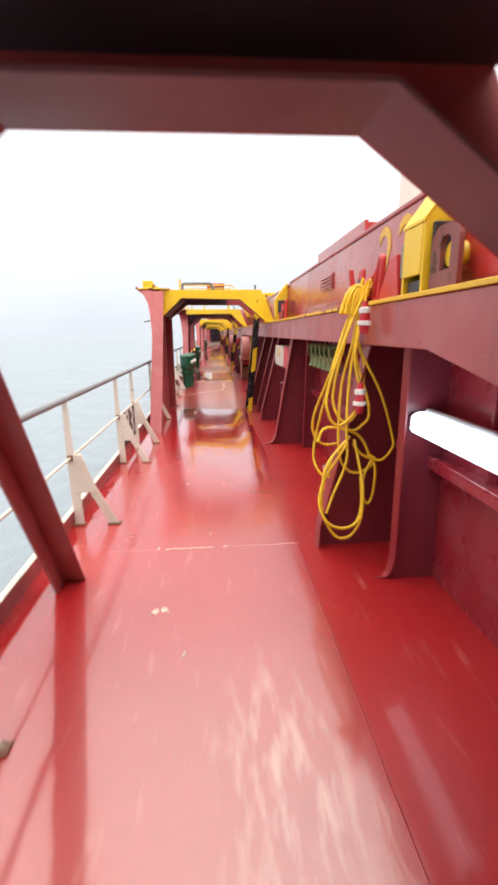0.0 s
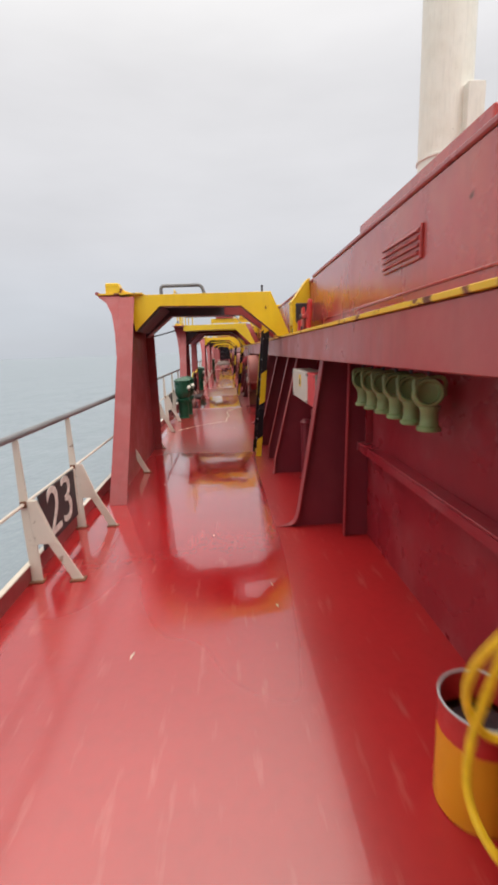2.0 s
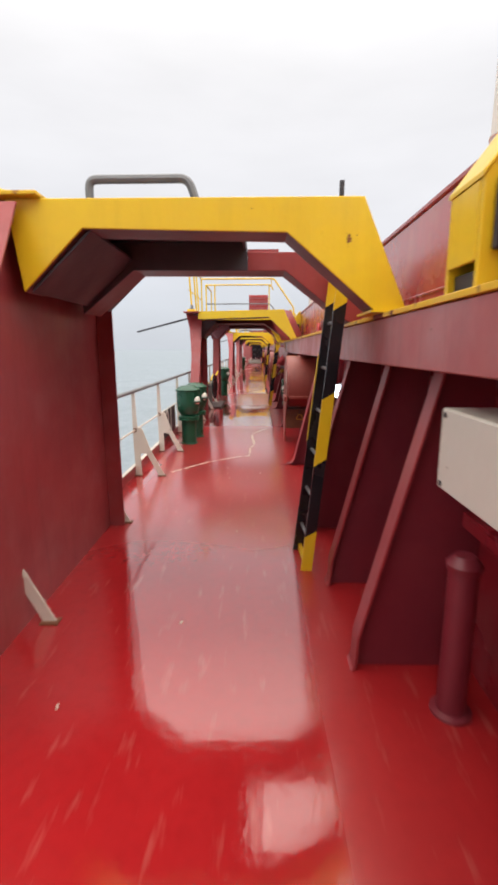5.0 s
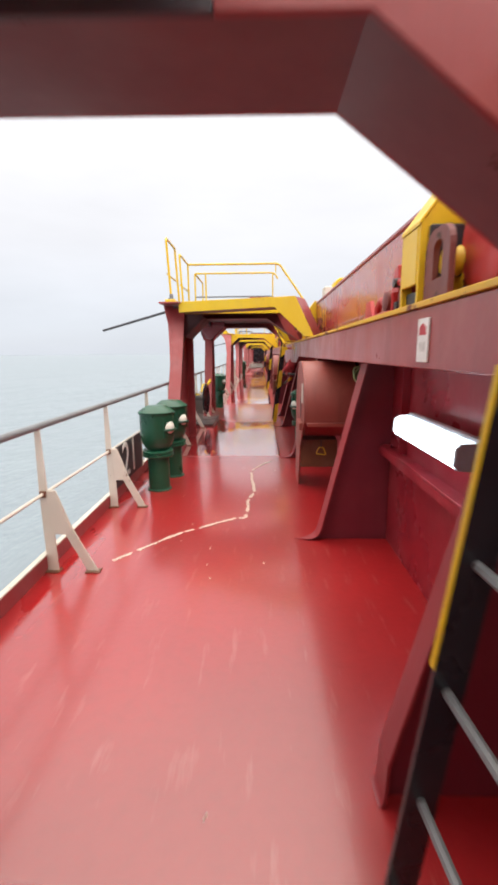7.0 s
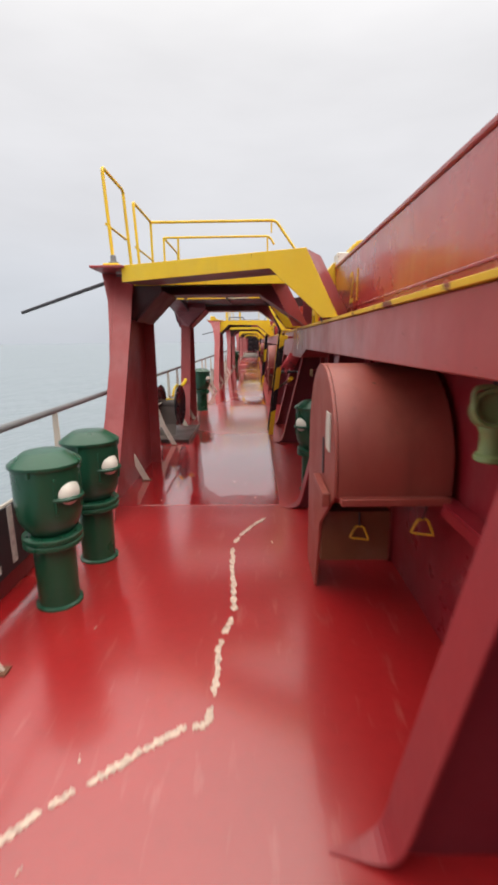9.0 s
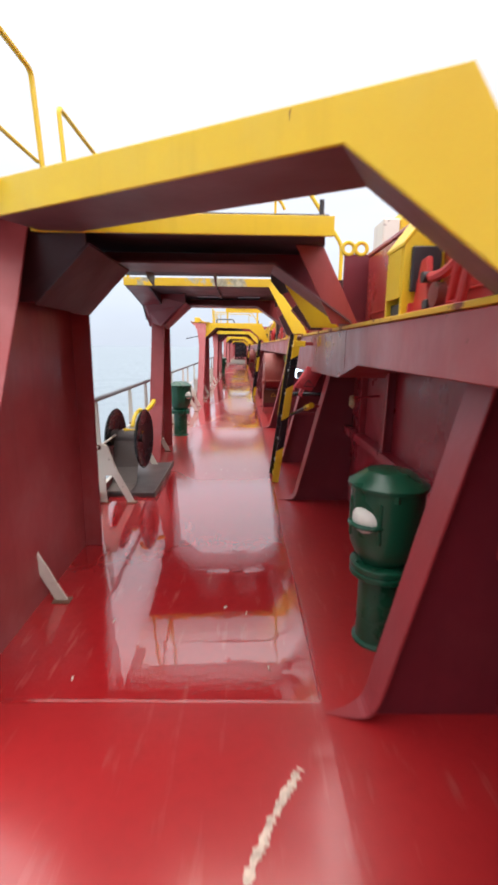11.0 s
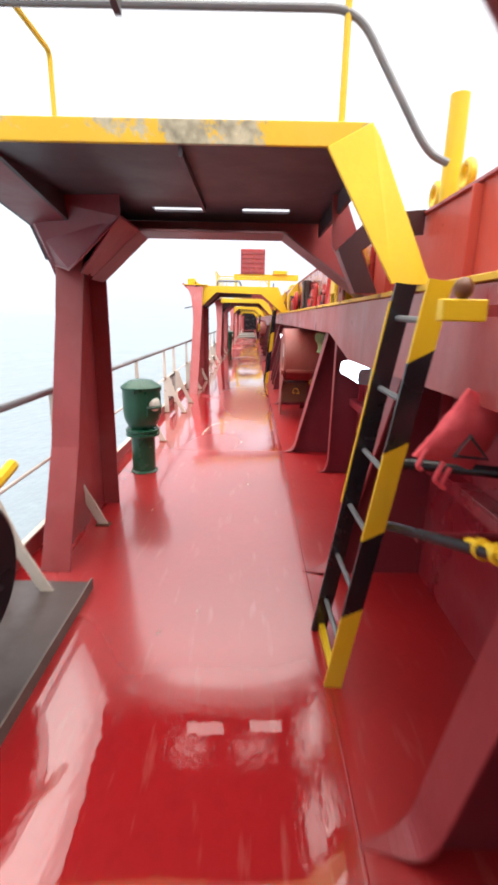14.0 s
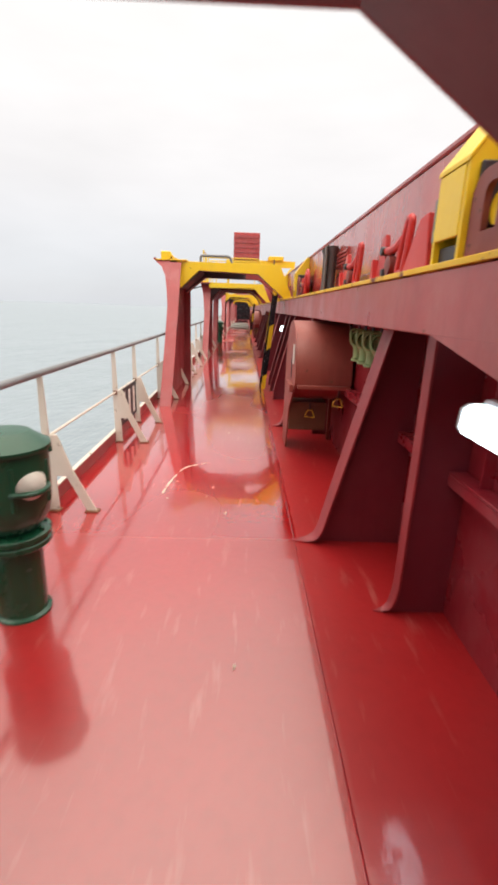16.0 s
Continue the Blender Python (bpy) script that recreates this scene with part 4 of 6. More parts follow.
def portal_c(o):
    p = thing("portal_frame", (0, 19.33 + o, 0), "red steel portal with a wide platform edged in patchy yellow", "portal frame", group="portal frames over the walkway")
    leg(p, [(19.80 + o, 0), (20.15 + o, 0.8), (20.42 + o, 1.7), (20.52 + o, 2.12)], 21.03 + o, 2.30)
    part("platform_edge", Bx(-1.63, 0.43, 19.33 + o, 19.35 + o, 2.462, 2.562), M_PATCHY, p, "yellow edge with bare grey patches", bevel=0.003)
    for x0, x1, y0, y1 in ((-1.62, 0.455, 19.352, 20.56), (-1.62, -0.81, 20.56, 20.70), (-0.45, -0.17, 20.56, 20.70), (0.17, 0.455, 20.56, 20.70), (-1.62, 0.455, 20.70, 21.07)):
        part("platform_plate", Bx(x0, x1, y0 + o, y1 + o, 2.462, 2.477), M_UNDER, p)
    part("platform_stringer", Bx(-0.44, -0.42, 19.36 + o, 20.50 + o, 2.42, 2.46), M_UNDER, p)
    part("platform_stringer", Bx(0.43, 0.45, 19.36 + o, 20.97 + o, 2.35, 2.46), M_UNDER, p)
    part("knee_web", Pr([(-1.33, 20.28 + o, 2.0), (-0.95, 20.22 + o, 2.33), (-0.95, 20.22 + o, 2.461), (-1.60, 20.28 + o, 2.461), (-1.60, 20.40 + o, 2.30), (-1.50, 20.45 + o, 2.05)], (0, 0.02, 0)), M_STAY, p)
    rear = [(-1.35, 2.46), (0.60, 2.46), (0.95, 1.878), (0.80, 1.878), (0.145, 2.328), (-0.946, 2.33), (-1.33, 1.98)]
    beam(p, rear, 21.05 + o, -0.32, M_RED, [rear[i] for i in (3, 4, 5, 6)])
    part("bracket_plate", Pr([(-1.62, 19.36 + o, 2.46), (-1.62, 20.40 + o, 2.30), (-1.60, 20.56 + o, 2.10), (-1.60, 21.0 + o, 2.10), (-1.60, 21.0 + o, 2.46)], (0.02, 0, 0)), M_UNDER, p)
    part("bracket_plate", Pr([(-1.33, 19.36 + o, 2.46), (-1.33, 20.40 + o, 2.30), (-1.33, 20.56 + o, 2.10), (-1.33, 21.0 + o, 2.10), (-1.33, 21.0 + o, 2.46)], (0.02, 0, 0)), M_UNDER, p)
    part("bracket_soffit", strip(bmesh.new(), [(-1.60, 19.36 + o, 2.458), (-1.60, 20.40 + o, 2.30), (-1.58, 20.56 + o, 2.10), (-1.56, 20.6 + o, 2.0)], (0.27, 0, 0), (0, 0, 0.015)), M_STAY, p)
    part("side_plate", Pr([(-1.31, 20.45 + o, 2.0), (-0.95, 20.2 + o, 2.33), (-0.95, 20.2 + o, 2.345), (-1.31, 20.45 + o, 2.016)], (0, 0.6, 0)), M_STAY, p)
    part("front_brace", Pr([(0.235, 19.326 + o, 2.460), (0.43, 19.326 + o, 2.562), (0.47, 19.32 + o, 2.50), (0.735, 19.24 + o, 1.878), (0.555, 19.24 + o, 1.878)], (0, 0.02, 0)), M_YELLOW, p, "yellow diagonal brace", bevel=0.003)
    part("front_brace_flange", Pr([(0.41, 19.36 + o, 2.46), (0.425, 19.36 + o, 2.46), (0.715, 19.265 + o, 1.878), (0.70, 19.265 + o, 1.878)], (0, 0.2, 0)), M_RED, p)
    part("raking_strut", Pr([(x, 20.126 + o, z) for x, z in ((0.40, 2.46), (0.475, 2.46), (0.72, 1.878), (0.58, 1.878), (0.41, 2.17))], (0, 0.02, 0)), M_RED, p)
    elbow(p, 20.0 + o, 0.43, 2.13)
    for x in (-1.58, -1.32):
        part("hand_rail_post", Tu([(x, 19.38 + o, 2.477), (x, 19.38 + o, 3.54)], 0.02, 8), M_YELLOW, p, smooth=True)
    part("hand_rail_post", Tu([(0.30, 19.38 + o, 2.477), (0.30, 19.38 + o, 3.54)], 0.016, 8), M_YELLOW, p, smooth=True)
    part("hand_rail", Tu(rounded([(-1.58, 19.38 + o, 3.54), (0.34, 19.38 + o, 3.54), (0.42, 19.38 + o, 3.40)], 0.08), 0.02, 8), M_YELLOW, p, smooth=True)
    part("mid_rail", Tu(rounded([(-1.58, 19.38 + o, 3.0), (0.34, 19.38 + o, 3.0), (0.70, 19.38 + o, 2.46), (0.80, 19.38 + o, 2.42)], 0.12), 0.018, 8), M_RAIL, p, smooth=True)
    part("hand_rail", Tu(rounded([(-1.58, 19.42 + o, 3.54), (-1.58, 20.9 + o, 3.54), (-1.58, 20.9 + o, 2.477)], 0.06), 0.02, 8), M_YELLOW, p, smooth=True)
    return p


def portal_start():
    p = thing("portal_frame", (0, 0.14, 0), "red steel portal with a closed platform over the walkway", "portal frame", group="portal frames over the walkway")
    line = [(1.57, 0), (0.77, 1.42), (0.18, 2.46)]
    part("leg_flange", strip(bmesh.new(), [(-1.51, y, z) for y, z in line], (0.20, 0, 0), (0, -0.018, 0)), M_RED, p, bevel=0.003)
    part("leg_web", Pr([(-1.47, y - 0.02, z) for y, z in line] + [(-1.47, y - 0.16, z) for y, z in reversed(line)], (0.02, 0, 0)), M_RED, p)
    part("leg_flange", Bx(-1.51, -1.31, -1.38, -1.36, 0.0, 2.46), M_RED, p, bevel=0.003)
    rear = [(-1.35, 2.47), (0.50, 2.47), (0.80, 1.878), (0.64, 1.878), (0.10, 2.265), (-0.95, 2.265), (-1.35, 1.93)]
    beam(p, rear, 0.16, -0.30, M_RED, [rear[i] for i in (3, 4, 5, 6)])
    front = [(-1.35, 2.49), (0.50, 2.49), (0.80, 1.878), (0.64, 1.878), (0.10, 2.30), (-0.95, 2.30), (-1.35, 1.95)]
    beam(p, front, -1.40, 0.30, M_YELLOW, [front[i] for i in (3, 4, 5, 6)])
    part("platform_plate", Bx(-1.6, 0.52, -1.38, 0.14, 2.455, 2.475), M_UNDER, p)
    part("side_plate", Pr([(0.50, -1.3, 2.46), (0.79, -1.3, 1.88), (0.81, -1.3, 1.88), (0.52, -1.3, 2.46)], (0, 1.4, 0)), M_RED, p)
    return p


portal_start()
pa, pb, pc = portal_a(0.0), portal_b(0.0), portal_c(0.0)
for o in (21.2, 42.2, 63.2):
    copy_thing(pa, pose(0, 7.86 + o, 0))
for o in (21.0, 42.0, 63.0):
    copy_thing(pb, pose(0, 15.6 + o, 0))
for o in (20.95, 41.9, 62.9):
    copy_thing(pc, pose(0, 19.33 + o, 0))


# ---- coaming stays ----
def stay(y, toe=0.30, top=0.77, wide=0.15, group="coaming stays", k=1.0):
    s = thing("coaming_stay", (toe, y, 0), "maroon steel bracket between deck and girder with a curved toe", "bracket", group=group)
    line = [(toe, y, 0.004), (toe + 0.11 * k, y, 0.012), (toe + 0.18 * k, y, 0.04), (toe + 0.215 * k, y, 0.10), (toe + 0.235 * k, y, 0.18)]
    line = smooth_line(line, 3) + [(top, y, 1.584)]
    # the face plate narrows to a blunt point at the toe
    fp = bmesh.new()
    rows = []
    for p in line:
        w = wide * min(1.0, 0.08 + 0.92 * (max(p[0] - toe, 0.0) / (0.27 * k + 0.001)) ** 1.3) / 2 if k > 0.4 else wide / 2
        rows.append([fp.verts.new(v) for v in ((p[0], y - w, p[2]), (p[0], y + w, p[2]), (p[0] + 0.014, y + w, p[2] - 0.004), (p[0] + 0.014, y - w, p[2] - 0.004))])
    for a, b in zip(rows, rows[1:]):
        for i in range(4):
            fp.faces.new((a[i], a[(i + 1) % 4], b[(i + 1) % 4], b[i]))
    fp.faces.new(rows[0])
    fp.faces.new(list(reversed(rows[-1])))
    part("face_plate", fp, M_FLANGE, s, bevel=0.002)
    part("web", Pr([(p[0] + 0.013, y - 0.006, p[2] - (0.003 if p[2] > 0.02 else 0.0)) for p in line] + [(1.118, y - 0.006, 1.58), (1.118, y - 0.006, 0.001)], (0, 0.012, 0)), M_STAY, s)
    return s


stay(5.41)
stay(1.95, 0.41, 0.76, 0.15, "coaming stays", 0.06)
raked_stay = stay(11.745, 0.30, 0.87, 0.22, "coaming stays", 1.0)
for y in ( 15.03, 18.14, 19.88, 22.88, 26.4, 32.7, 36.1, 39.2, 40.9, 43.9, 47.4, 53.7, 57.1, 60.2, 64.9, 68.4, 74.7, 78.1):
    copy_thing(raked_stay, pose(0.30, y, 0))
slim_stay = stay(7.37, 0.48, 0.85, 0.12, "slim coaming stays", 0.12)
stay(9.30, 0.42, 0.80, 0.12, "slim coaming stays", 0.12)
for y in (8.25, 28.5, 29.4, 30.2, 49.5, 50.4):
    copy_thing(slim_stay, pose(0.48, y, 0))
deep_stay = stay(5.12, 0.90, 0.94, 0.06, "deep upright stays", 0.02)
stay(16.8, 1.02, 1.05, 0.06, "deep upright stays", 0.02)
copy_thing(deep_stay, pose(0.90, 26.0, 0))
flat_stay = stay(1.40, 0.70, 0.83, 0.11, "upright coaming stays", 0.52)
for y in (22.05, -2.2, 33.9):
    copy_thing(flat_stay, pose(0.70, y, 0))


# ---- mushroom ventilators ----
def vent(at, turn):
    v = thing("ventilator", (0, 0, 0), "green mushroom ventilator with a white float ball, standing on deck", "ventilator", group="green ventilators on deck")
    part("pipe", La([(0.150, 0.0), (0.150, 0.012), (0.130, 0.022), (0.130, 0.43)], (0, 0, 0)), M_GREEN, v, smooth=True)
    flange = part("flange", La([(0.13, 0.42), (0.180, 0.425), (0.186, 0.432), (0.186, 0.455), (0.176, 0.462), (0.176, 0.468), (0.186, 0.475), (0.186, 0.498), (0.178, 0.505), (0.12, 0.508)], (0, 0, 0)), M_GREEN, v, smooth=True)
    for k in range(8):
        a = 2 * math.pi * (k + 0.5) / 8
        part("flange_bolt", bolt(bmesh.new(), (0.162 * math.cos(a), 0.162 * math.sin(a), 0.502), (0, 0, 1), 0.011, 0.014), M_GREEN, flange)
    head = part("head", La([(0.125, 0.508), (0.140, 0.525), (0.168, 0.56), (0.190, 0.61), (0.201, 0.67), (0.205, 0.74), (0.205, 0.952)], (0, 0, 0)), M_GREEN, v, smooth=True)
    lid = part("lid", La([(0.204, 0.95), (0.218, 0.952), (0.222, 0.96), (0.220, 0.975), (0.205, 0.985), (0.125, 1.04), (0.115, 1.043), (0.02, 1.05)], (0, 0, 0)), M_GREEN, v, "sloping lid", smooth=True)
    ball = bmesh.new()
    bmesh.ops.create_uvsphere(ball, u_segments=24, v_segments=14, radius=0.098)
    bmesh.ops.translate(ball, verts=ball.verts, vec=(0.138, 0, 0.79))
    part("float_ball", ball, M_VENTWHITE, v, "cream white float ball", smooth=True)
    part("ball_ring", Tu([(0.138 + 0.108 * math.cos(a), 0.108 * math.sin(a), 0.765) for a in [2 * math.pi * q / 24 for q in range(24)]], 0.014, 8, True), M_GREEN, head, smooth=True)
    for side in (-1, 1):
        part("window_edge", Bx(0.158, 0.186, 0.098 * side - 0.01, 0.098 * side + 0.01, 0.67, 0.90), M_GREEN, head, bevel=0.004)
    for k in range(3):
        a = 2 * math.pi * k / 3 - 1.2
        part("lug", Bx(0.205 * math.cos(a) - 0.013, 0.205 * math.cos(a) + 0.013, 0.205 * math.sin(a) - 0.013, 0.205 * math.sin(a) + 0.013, 0.915, 0.962), M_GREEN, lid, bevel=0.003)
    v.matrix_world = pose(*at, 0, 0, turn)
    return v


v0 = vent((-1.27, 13.30, 0), -25)
copy_thing(v0, pose(-1.22, 13.95, 0, 0, 0, -25))
copy_thing(v0, pose(-1.29, 22.0, 0, 0, 0, -30))
copy_thing(v0, pose(0.72, 15.62, 0, 0, 0, 215))
copy_thing(v0, pose(-1.29, 43.0, 0, 0, 0, -25))

# ---- striped access ladders ----
def ladder(foot_l, foot_r, top_l, top_r, gold_l, gold_r, group="striped ladders", rungs=7, edged=(0.41, 0.70)):
    """gold_l, gold_r: the yellow stretches of each side rail, as shares of its length from the foot."""
    fl, fr, tl, tr = (Vector(v) for v in (foot_l, foot_r, top_l, top_r))
    l = thing("access_ladder", fr, "steel ladder with black and yellow striped side rails", "ladder", group=group)
    side = (fr - fl).normalized()
    for a, b, gold in ((fl, tl, gold_l), (fr, tr, gold_r)):
        d = b - a
        out = d.cross(side).normalized() * 0.042
        cuts = sorted({0.0, 1.0, *[v for g in gold for v in g]})
        for u, v in zip(cuts, cuts[1:]):
            yellow = any(g[0] <= u < g[1] for g in gold)
            p, q = a + d * u, a + d * v
            s0 = d.normalized() * (0.03 if u > 0 else 0.0)
            s1 = d.normalized() * (0.03 if v < 1 else 0.0)
            part("side_rail", Pr([p - out - s0, p + out + s0, q + out + s1, q - out - s1], side * 0.014), M_YELLOW if yellow else M_BLACK, l, "yellow stripe" if yellow else "black stripe")
    out = (tl - fl).cross(side).normalized()
    e0, e1 = fl + (tl - fl) * edged[0] - out * 0.044, fl + (tl - fl) * edged[1] - out * 0.044
    part("edge_strip", Pr([e0, e1, e1 - out * 0.006, e0 - out * 0.006], side * 0.014), M_YELLOW, l, "thin yellow edge")
    for k in range(rungs):
        s = (k + 0.75) / (rungs + 0.2)
        part("rung", Tu([fl + (tl - fl) * s, fr + (tr - fr) * s], 0.013, 8), M_RAIL, l, smooth=True)
    return l


for o in (0.0, 21.2, 42.2):
    tall = ladder((0.328, 8.82 + o, 0.0), (0.36, 8.44 + o, 0.0), (0.565, 8.70 + o, 2.33), (0.575, 8.38 + o, 2.33), ((0.86, 1.0),), ((0.0, 0.13), (0.37, 0.58), (0.84, 1.0)))
    part("foot_tie", Pr([(0.328, 8.82 + o, 0.004), (0.355, 8.46 + o, 0.004), (0.355, 8.46 + o, 0.022), (0.328, 8.82 + o, 0.06)], (0.03, 0, 0)), M_YELLOW, tall, "yellow tie between the feet")
low_ladder = ladder((0.325, 19.25, 0.0), (0.335, 18.84, 0.0), (0.535, 18.98, 1.86), (0.550, 18.66, 1.85), (), ((0.0, 0.24), (0.455, 0.67), (0.86, 1.0)), rungs=6, edged=(0.45, 0.96))
part("foot_tie", Pr([(0.325, 19.25, 0.004), (0.335, 18.85, 0.004), (0.335, 18.85, 0.022), (0.325, 19.25, 0.06)], (0.03, 0, 0)), M_YELLOW, low_ladder, "yellow tie between the feet")


# ---- hose reel housing ----
def reel(o, z=0):
    r = thing("reel_housing", (0.47, 13.35 + o, 0), "red steel reel housing with a round hood on side plates", "reel", group="reel housings under the girder")
    y, n = 13.35 + o, 18
    arc = [(0, y + 0.56 * math.cos(a), 1.0 + 0.56 * math.sin(a)) for a in [math.pi * 1.06 - math.pi * 1.06 * k / n for k in range(n + 1)]]
    part("hood", strip(bmesh.new(), [(0.49, p[1], p[2]) for p in arc], (0.57, 0, 0), (0, 0.0, -0.012)), M_HOOD, r, "faded red rounded hood", smooth=True)
    cheek = part("side_plate", Pr([(0.47, p[1], p[2]) for p in arc] + [(0.47, y + 0.56, 0.0), (0.47, y + 0.12, 0.0), (0.47, y - 0.05, 0.55)], (0.018, 0, 0)), M_HOOD, r, bevel=0.003)
    part("side_plate", Pr([(1.06, p[1], p[2]) for p in arc], (0.018, 0, 0)), M_HOOD, r)
    part("back_post", Bx(1.06, 1.10, y + 0.50, y + 0.56, 0.0, 0.92), M_HOOD, r)
    part("hood_lip", Bx(0.50, 1.06, y - 0.60, y - 0.545, 0.86, 0.90), M_HOOD, r, bevel=0.004)
    part("side_lip", Bx(0.425, 0.468, y - 0.44, y - 0.04, 0.80, 0.88), M_HOOD, r, bevel=0.004)
    part("drip_tray", Bx(0.489, 0.93, y - 0.02, y + 0.30, 0.27, 0.61), M_BROWN, r, "rusty brown tray box")
    part("drum", La([(0.36, 0), (0.36, 0.5)], None, 28, Matrix.Translation((0.52, y + 0.12, 1.0)) @ Euler((0, radians(90), 0)).to_matrix().to_4x4()), M_RED, r, smooth=True)
    part("label_plate", Bx(0.462, 0.469, y - 0.40, y - 0.27, 1.10, 1.31), M_BOXW, cheek, "small white notice plate")
    # A raised dark strip stands for the slot, its shade put into the colour.
    part("slot", Bx(0.464, 0.469, y - 0.185, y - 0.135, 0.92, 1.13), M_DARK, cheek)
    for x, q, z in ((0.73, -0.05, 0.47), (0.96, -0.50, 0.70)):
        part("handle", Tu(rounded([(x, y + q, z + 0.05), (x + 0.025, y + q, z + 0.05), (x + 0.06, y + q - 0.01, z - 0.04), (x - 0.06, y + q + 0.01, z - 0.03), (x - 0.025, y + q, z + 0.05), (x, y + q, z + 0.05)], 0.012, 2)[:-1], 0.007, 6, True), M_YNUM, r, "yellow wire handle")
    part("handle_stem", Tu([(0.96, y - 0.50, 0.75), (0.96, y - 0.555, 0.87)], 0.007, 6), M_DARK, r)
    part("handle_stem", Tu([(0.73, y - 0.05, 0.52), (0.73, y - 0.03, 0.61)], 0.007, 6), M_DARK, r)
    return r


r0 = reel(0.0)
for o in (11.85, 32.75, 53.65):
    copy_thing(r0, pose(0.47, 13.35 + o, 0))


# ---- lamps under the girder ----
def lamp(y0, y1, x, z):
    l = thing("bulkhead_lamp", (x, y0, z), "lit white box lamp on the coaming under the girder", "lamp", group="lit lamps under the girder")
    part("housing", Bx(x + 0.045, x + 0.10, y0 - 0.03, y1 + 0.03, z - 0.075, z + 0.085), M_LAMPW, l, bevel=0.012)
    tubes = [(x - 0.055, z - 0.040), (x - 0.035, z - 0.065), (x + 0.044, z - 0.070), (x + 0.044, z + 0.070), (x - 0.020, z + 0.068), (x - 0.050, z + 0.045)]
    part("diffuser", Pr([(px, y0, pz) for px, pz in tubes], (0, y1 - y0, 0)), M_LAMP, l, "glowing white cover", bevel=0.012)
    for y in (y0 - 0.022, y1 + 0.002):
        part("end_cap", Pr([(px * 0.96 + x * 0.04, y, pz * 0.96 + z * 0.04) for px, pz in tubes], (0, 0.02, 0)), M_LAMPW, l)
    part("mount", Bx(x + 0.10, 1.118, (y0 + y1) / 2 - 0.06, (y0 + y1) / 2 + 0.06, z - 0.02, z + 0.03), M_WALL, l)


lamp(0.30, 1.36, 0.92, 1.11)
lamp(9.95, 10.92, 0.95, 1.17)
lamp(20.84, 21.60, 0.86, 1.26)
lamp(30.9, 31.9, 0.90, 1.2)


# ---- green hose couplings hanging in a row ----
def coupling(y):
    c = thing("hose_coupling", (0.97, y, 1.25), "pale green cast hose coupling hanging under the girder", "coupling", group="row of pale green couplings")
    part("bell", La([(0.060, 0.0), (0.064, 0.006), (0.062, 0.022), (0.050, 0.032), (0.046, 0.06), (0.046, 0.105), (0.054, 0.118), (0.054, 0.135), (0.038, 0.14)], (0.97, y, 1.235), 20), M_PALEGREEN, c, smooth=True)
    m = Matrix.Translation((0.965, y + 0.02, 1.43)) @ Euler((radians(76), 0, radians(-16))).to_matrix().to_4x4()
    part("cup", La([(0.03, -0.085), (0.058, -0.08), (0.074, -0.05), (0.078, 0.0), (0.078, 0.05), (0.072, 0.062), (0.060, 0.06), (0.052, 0.03), (0.035, 0.025)], None, 22, m), M_PALEGREEN, c, smooth=True)
    part("handle", Tu(rounded([(0.89, y, 1.42), (0.88, y, 1.52), (1.05, y, 1.52), (1.05, y, 1.42)], 0.04), 0.011, 8), M_PALEGREEN, c, smooth=True)
    part("hook", Tu([(0.96, y, 1.52), (0.96, y, 1.59)], 0.01, 6), M_DARK, c)
    return c


c0 = coupling(3.60)
for i in range(1, 6):
    copy_thing(c0, pose(0.97, 3.60 + 0.235 * i, 1.25))
for y in (12.25, 23.35, 23.58, 23.81, 24.04):
    copy_thing(c0, pose(0.97, y, 1.25))

# ---- electrical box ----
eb = thing("junction_box", (0.74, 5.56, 1.11), "off-white electrical box with a bright red end under the girder", "electrical box")
box_cover = part("cover", Bx(0.735, 0.95, 5.98, 7.02, 1.115, 1.445), M_BOXW, eb, bevel=0.008)
box_end = part("cover", Bx(0.735, 0.95, 5.56, 5.978, 1.115, 1.445), M_BOXR, eb, "bright red end section", bevel=0.008)
part("end_face", Bx(0.737, 0.948, 5.546, 5.559, 1.117, 1.443), M_BOXG, eb, "weathered grey end plate")
part("warning_plate", Bx(0.731, 0.7345, 6.38, 6.52, 1.27, 1.40), M_YELLOW, box_cover, "small yellow warning plate")
part("warning_sign", Pr([(0.7305, 6.41, 1.29), (0.7305, 6.49, 1.29), (0.7305, 6.45, 1.37)], (-0.002, 0, 0)), M_DARK, box_cover)
for y in (5.60, 5.94, 6.02, 6.98):
    for z in (1.14, 1.42):
        part("screw", bolt(bmesh.new(), (0.735, y, z), (-1, 0, 0), 0.012, 0.006), M_DARK, box_end if y < 5.97 else box_cover)
part("cable", Tu(smooth_line([(0.80, 6.0, 1.12), (0.80, 5.92, 1.03), (0.80, 5.80, 0.93), (0.84, 5.72, 0.78), (0.90, 5.70, 0.62)]), 0.016, 8), M_BLACK, eb, "black cable", smooth=True)
part("bracket_bar", Bx(0.952, 1.118, 6.1, 6.15, 1.2, 1.25), M_WALL, eb)
part("bracket_bar", Bx(0.952, 1.118, 5.7, 5.75, 1.2, 1.25), M_WALL, eb)

pst = thing("pipe_stub", (0.90, 7.05, 0), "short red vent pipe with a cap behind the stays", "pipe")
part("pipe", La([(0.095, 0.0), (0.095, 0.01), (0.066, 0.02), (0.066, 0.72)], (0.90, 7.05, 0), 20), M_STAY, pst, smooth=True)
part("cap", La([(0.074, 0.722), (0.078, 0.75), (0.045, 0.79)], (0.90, 7.05, 0), 20), M_STAY, pst, smooth=True)

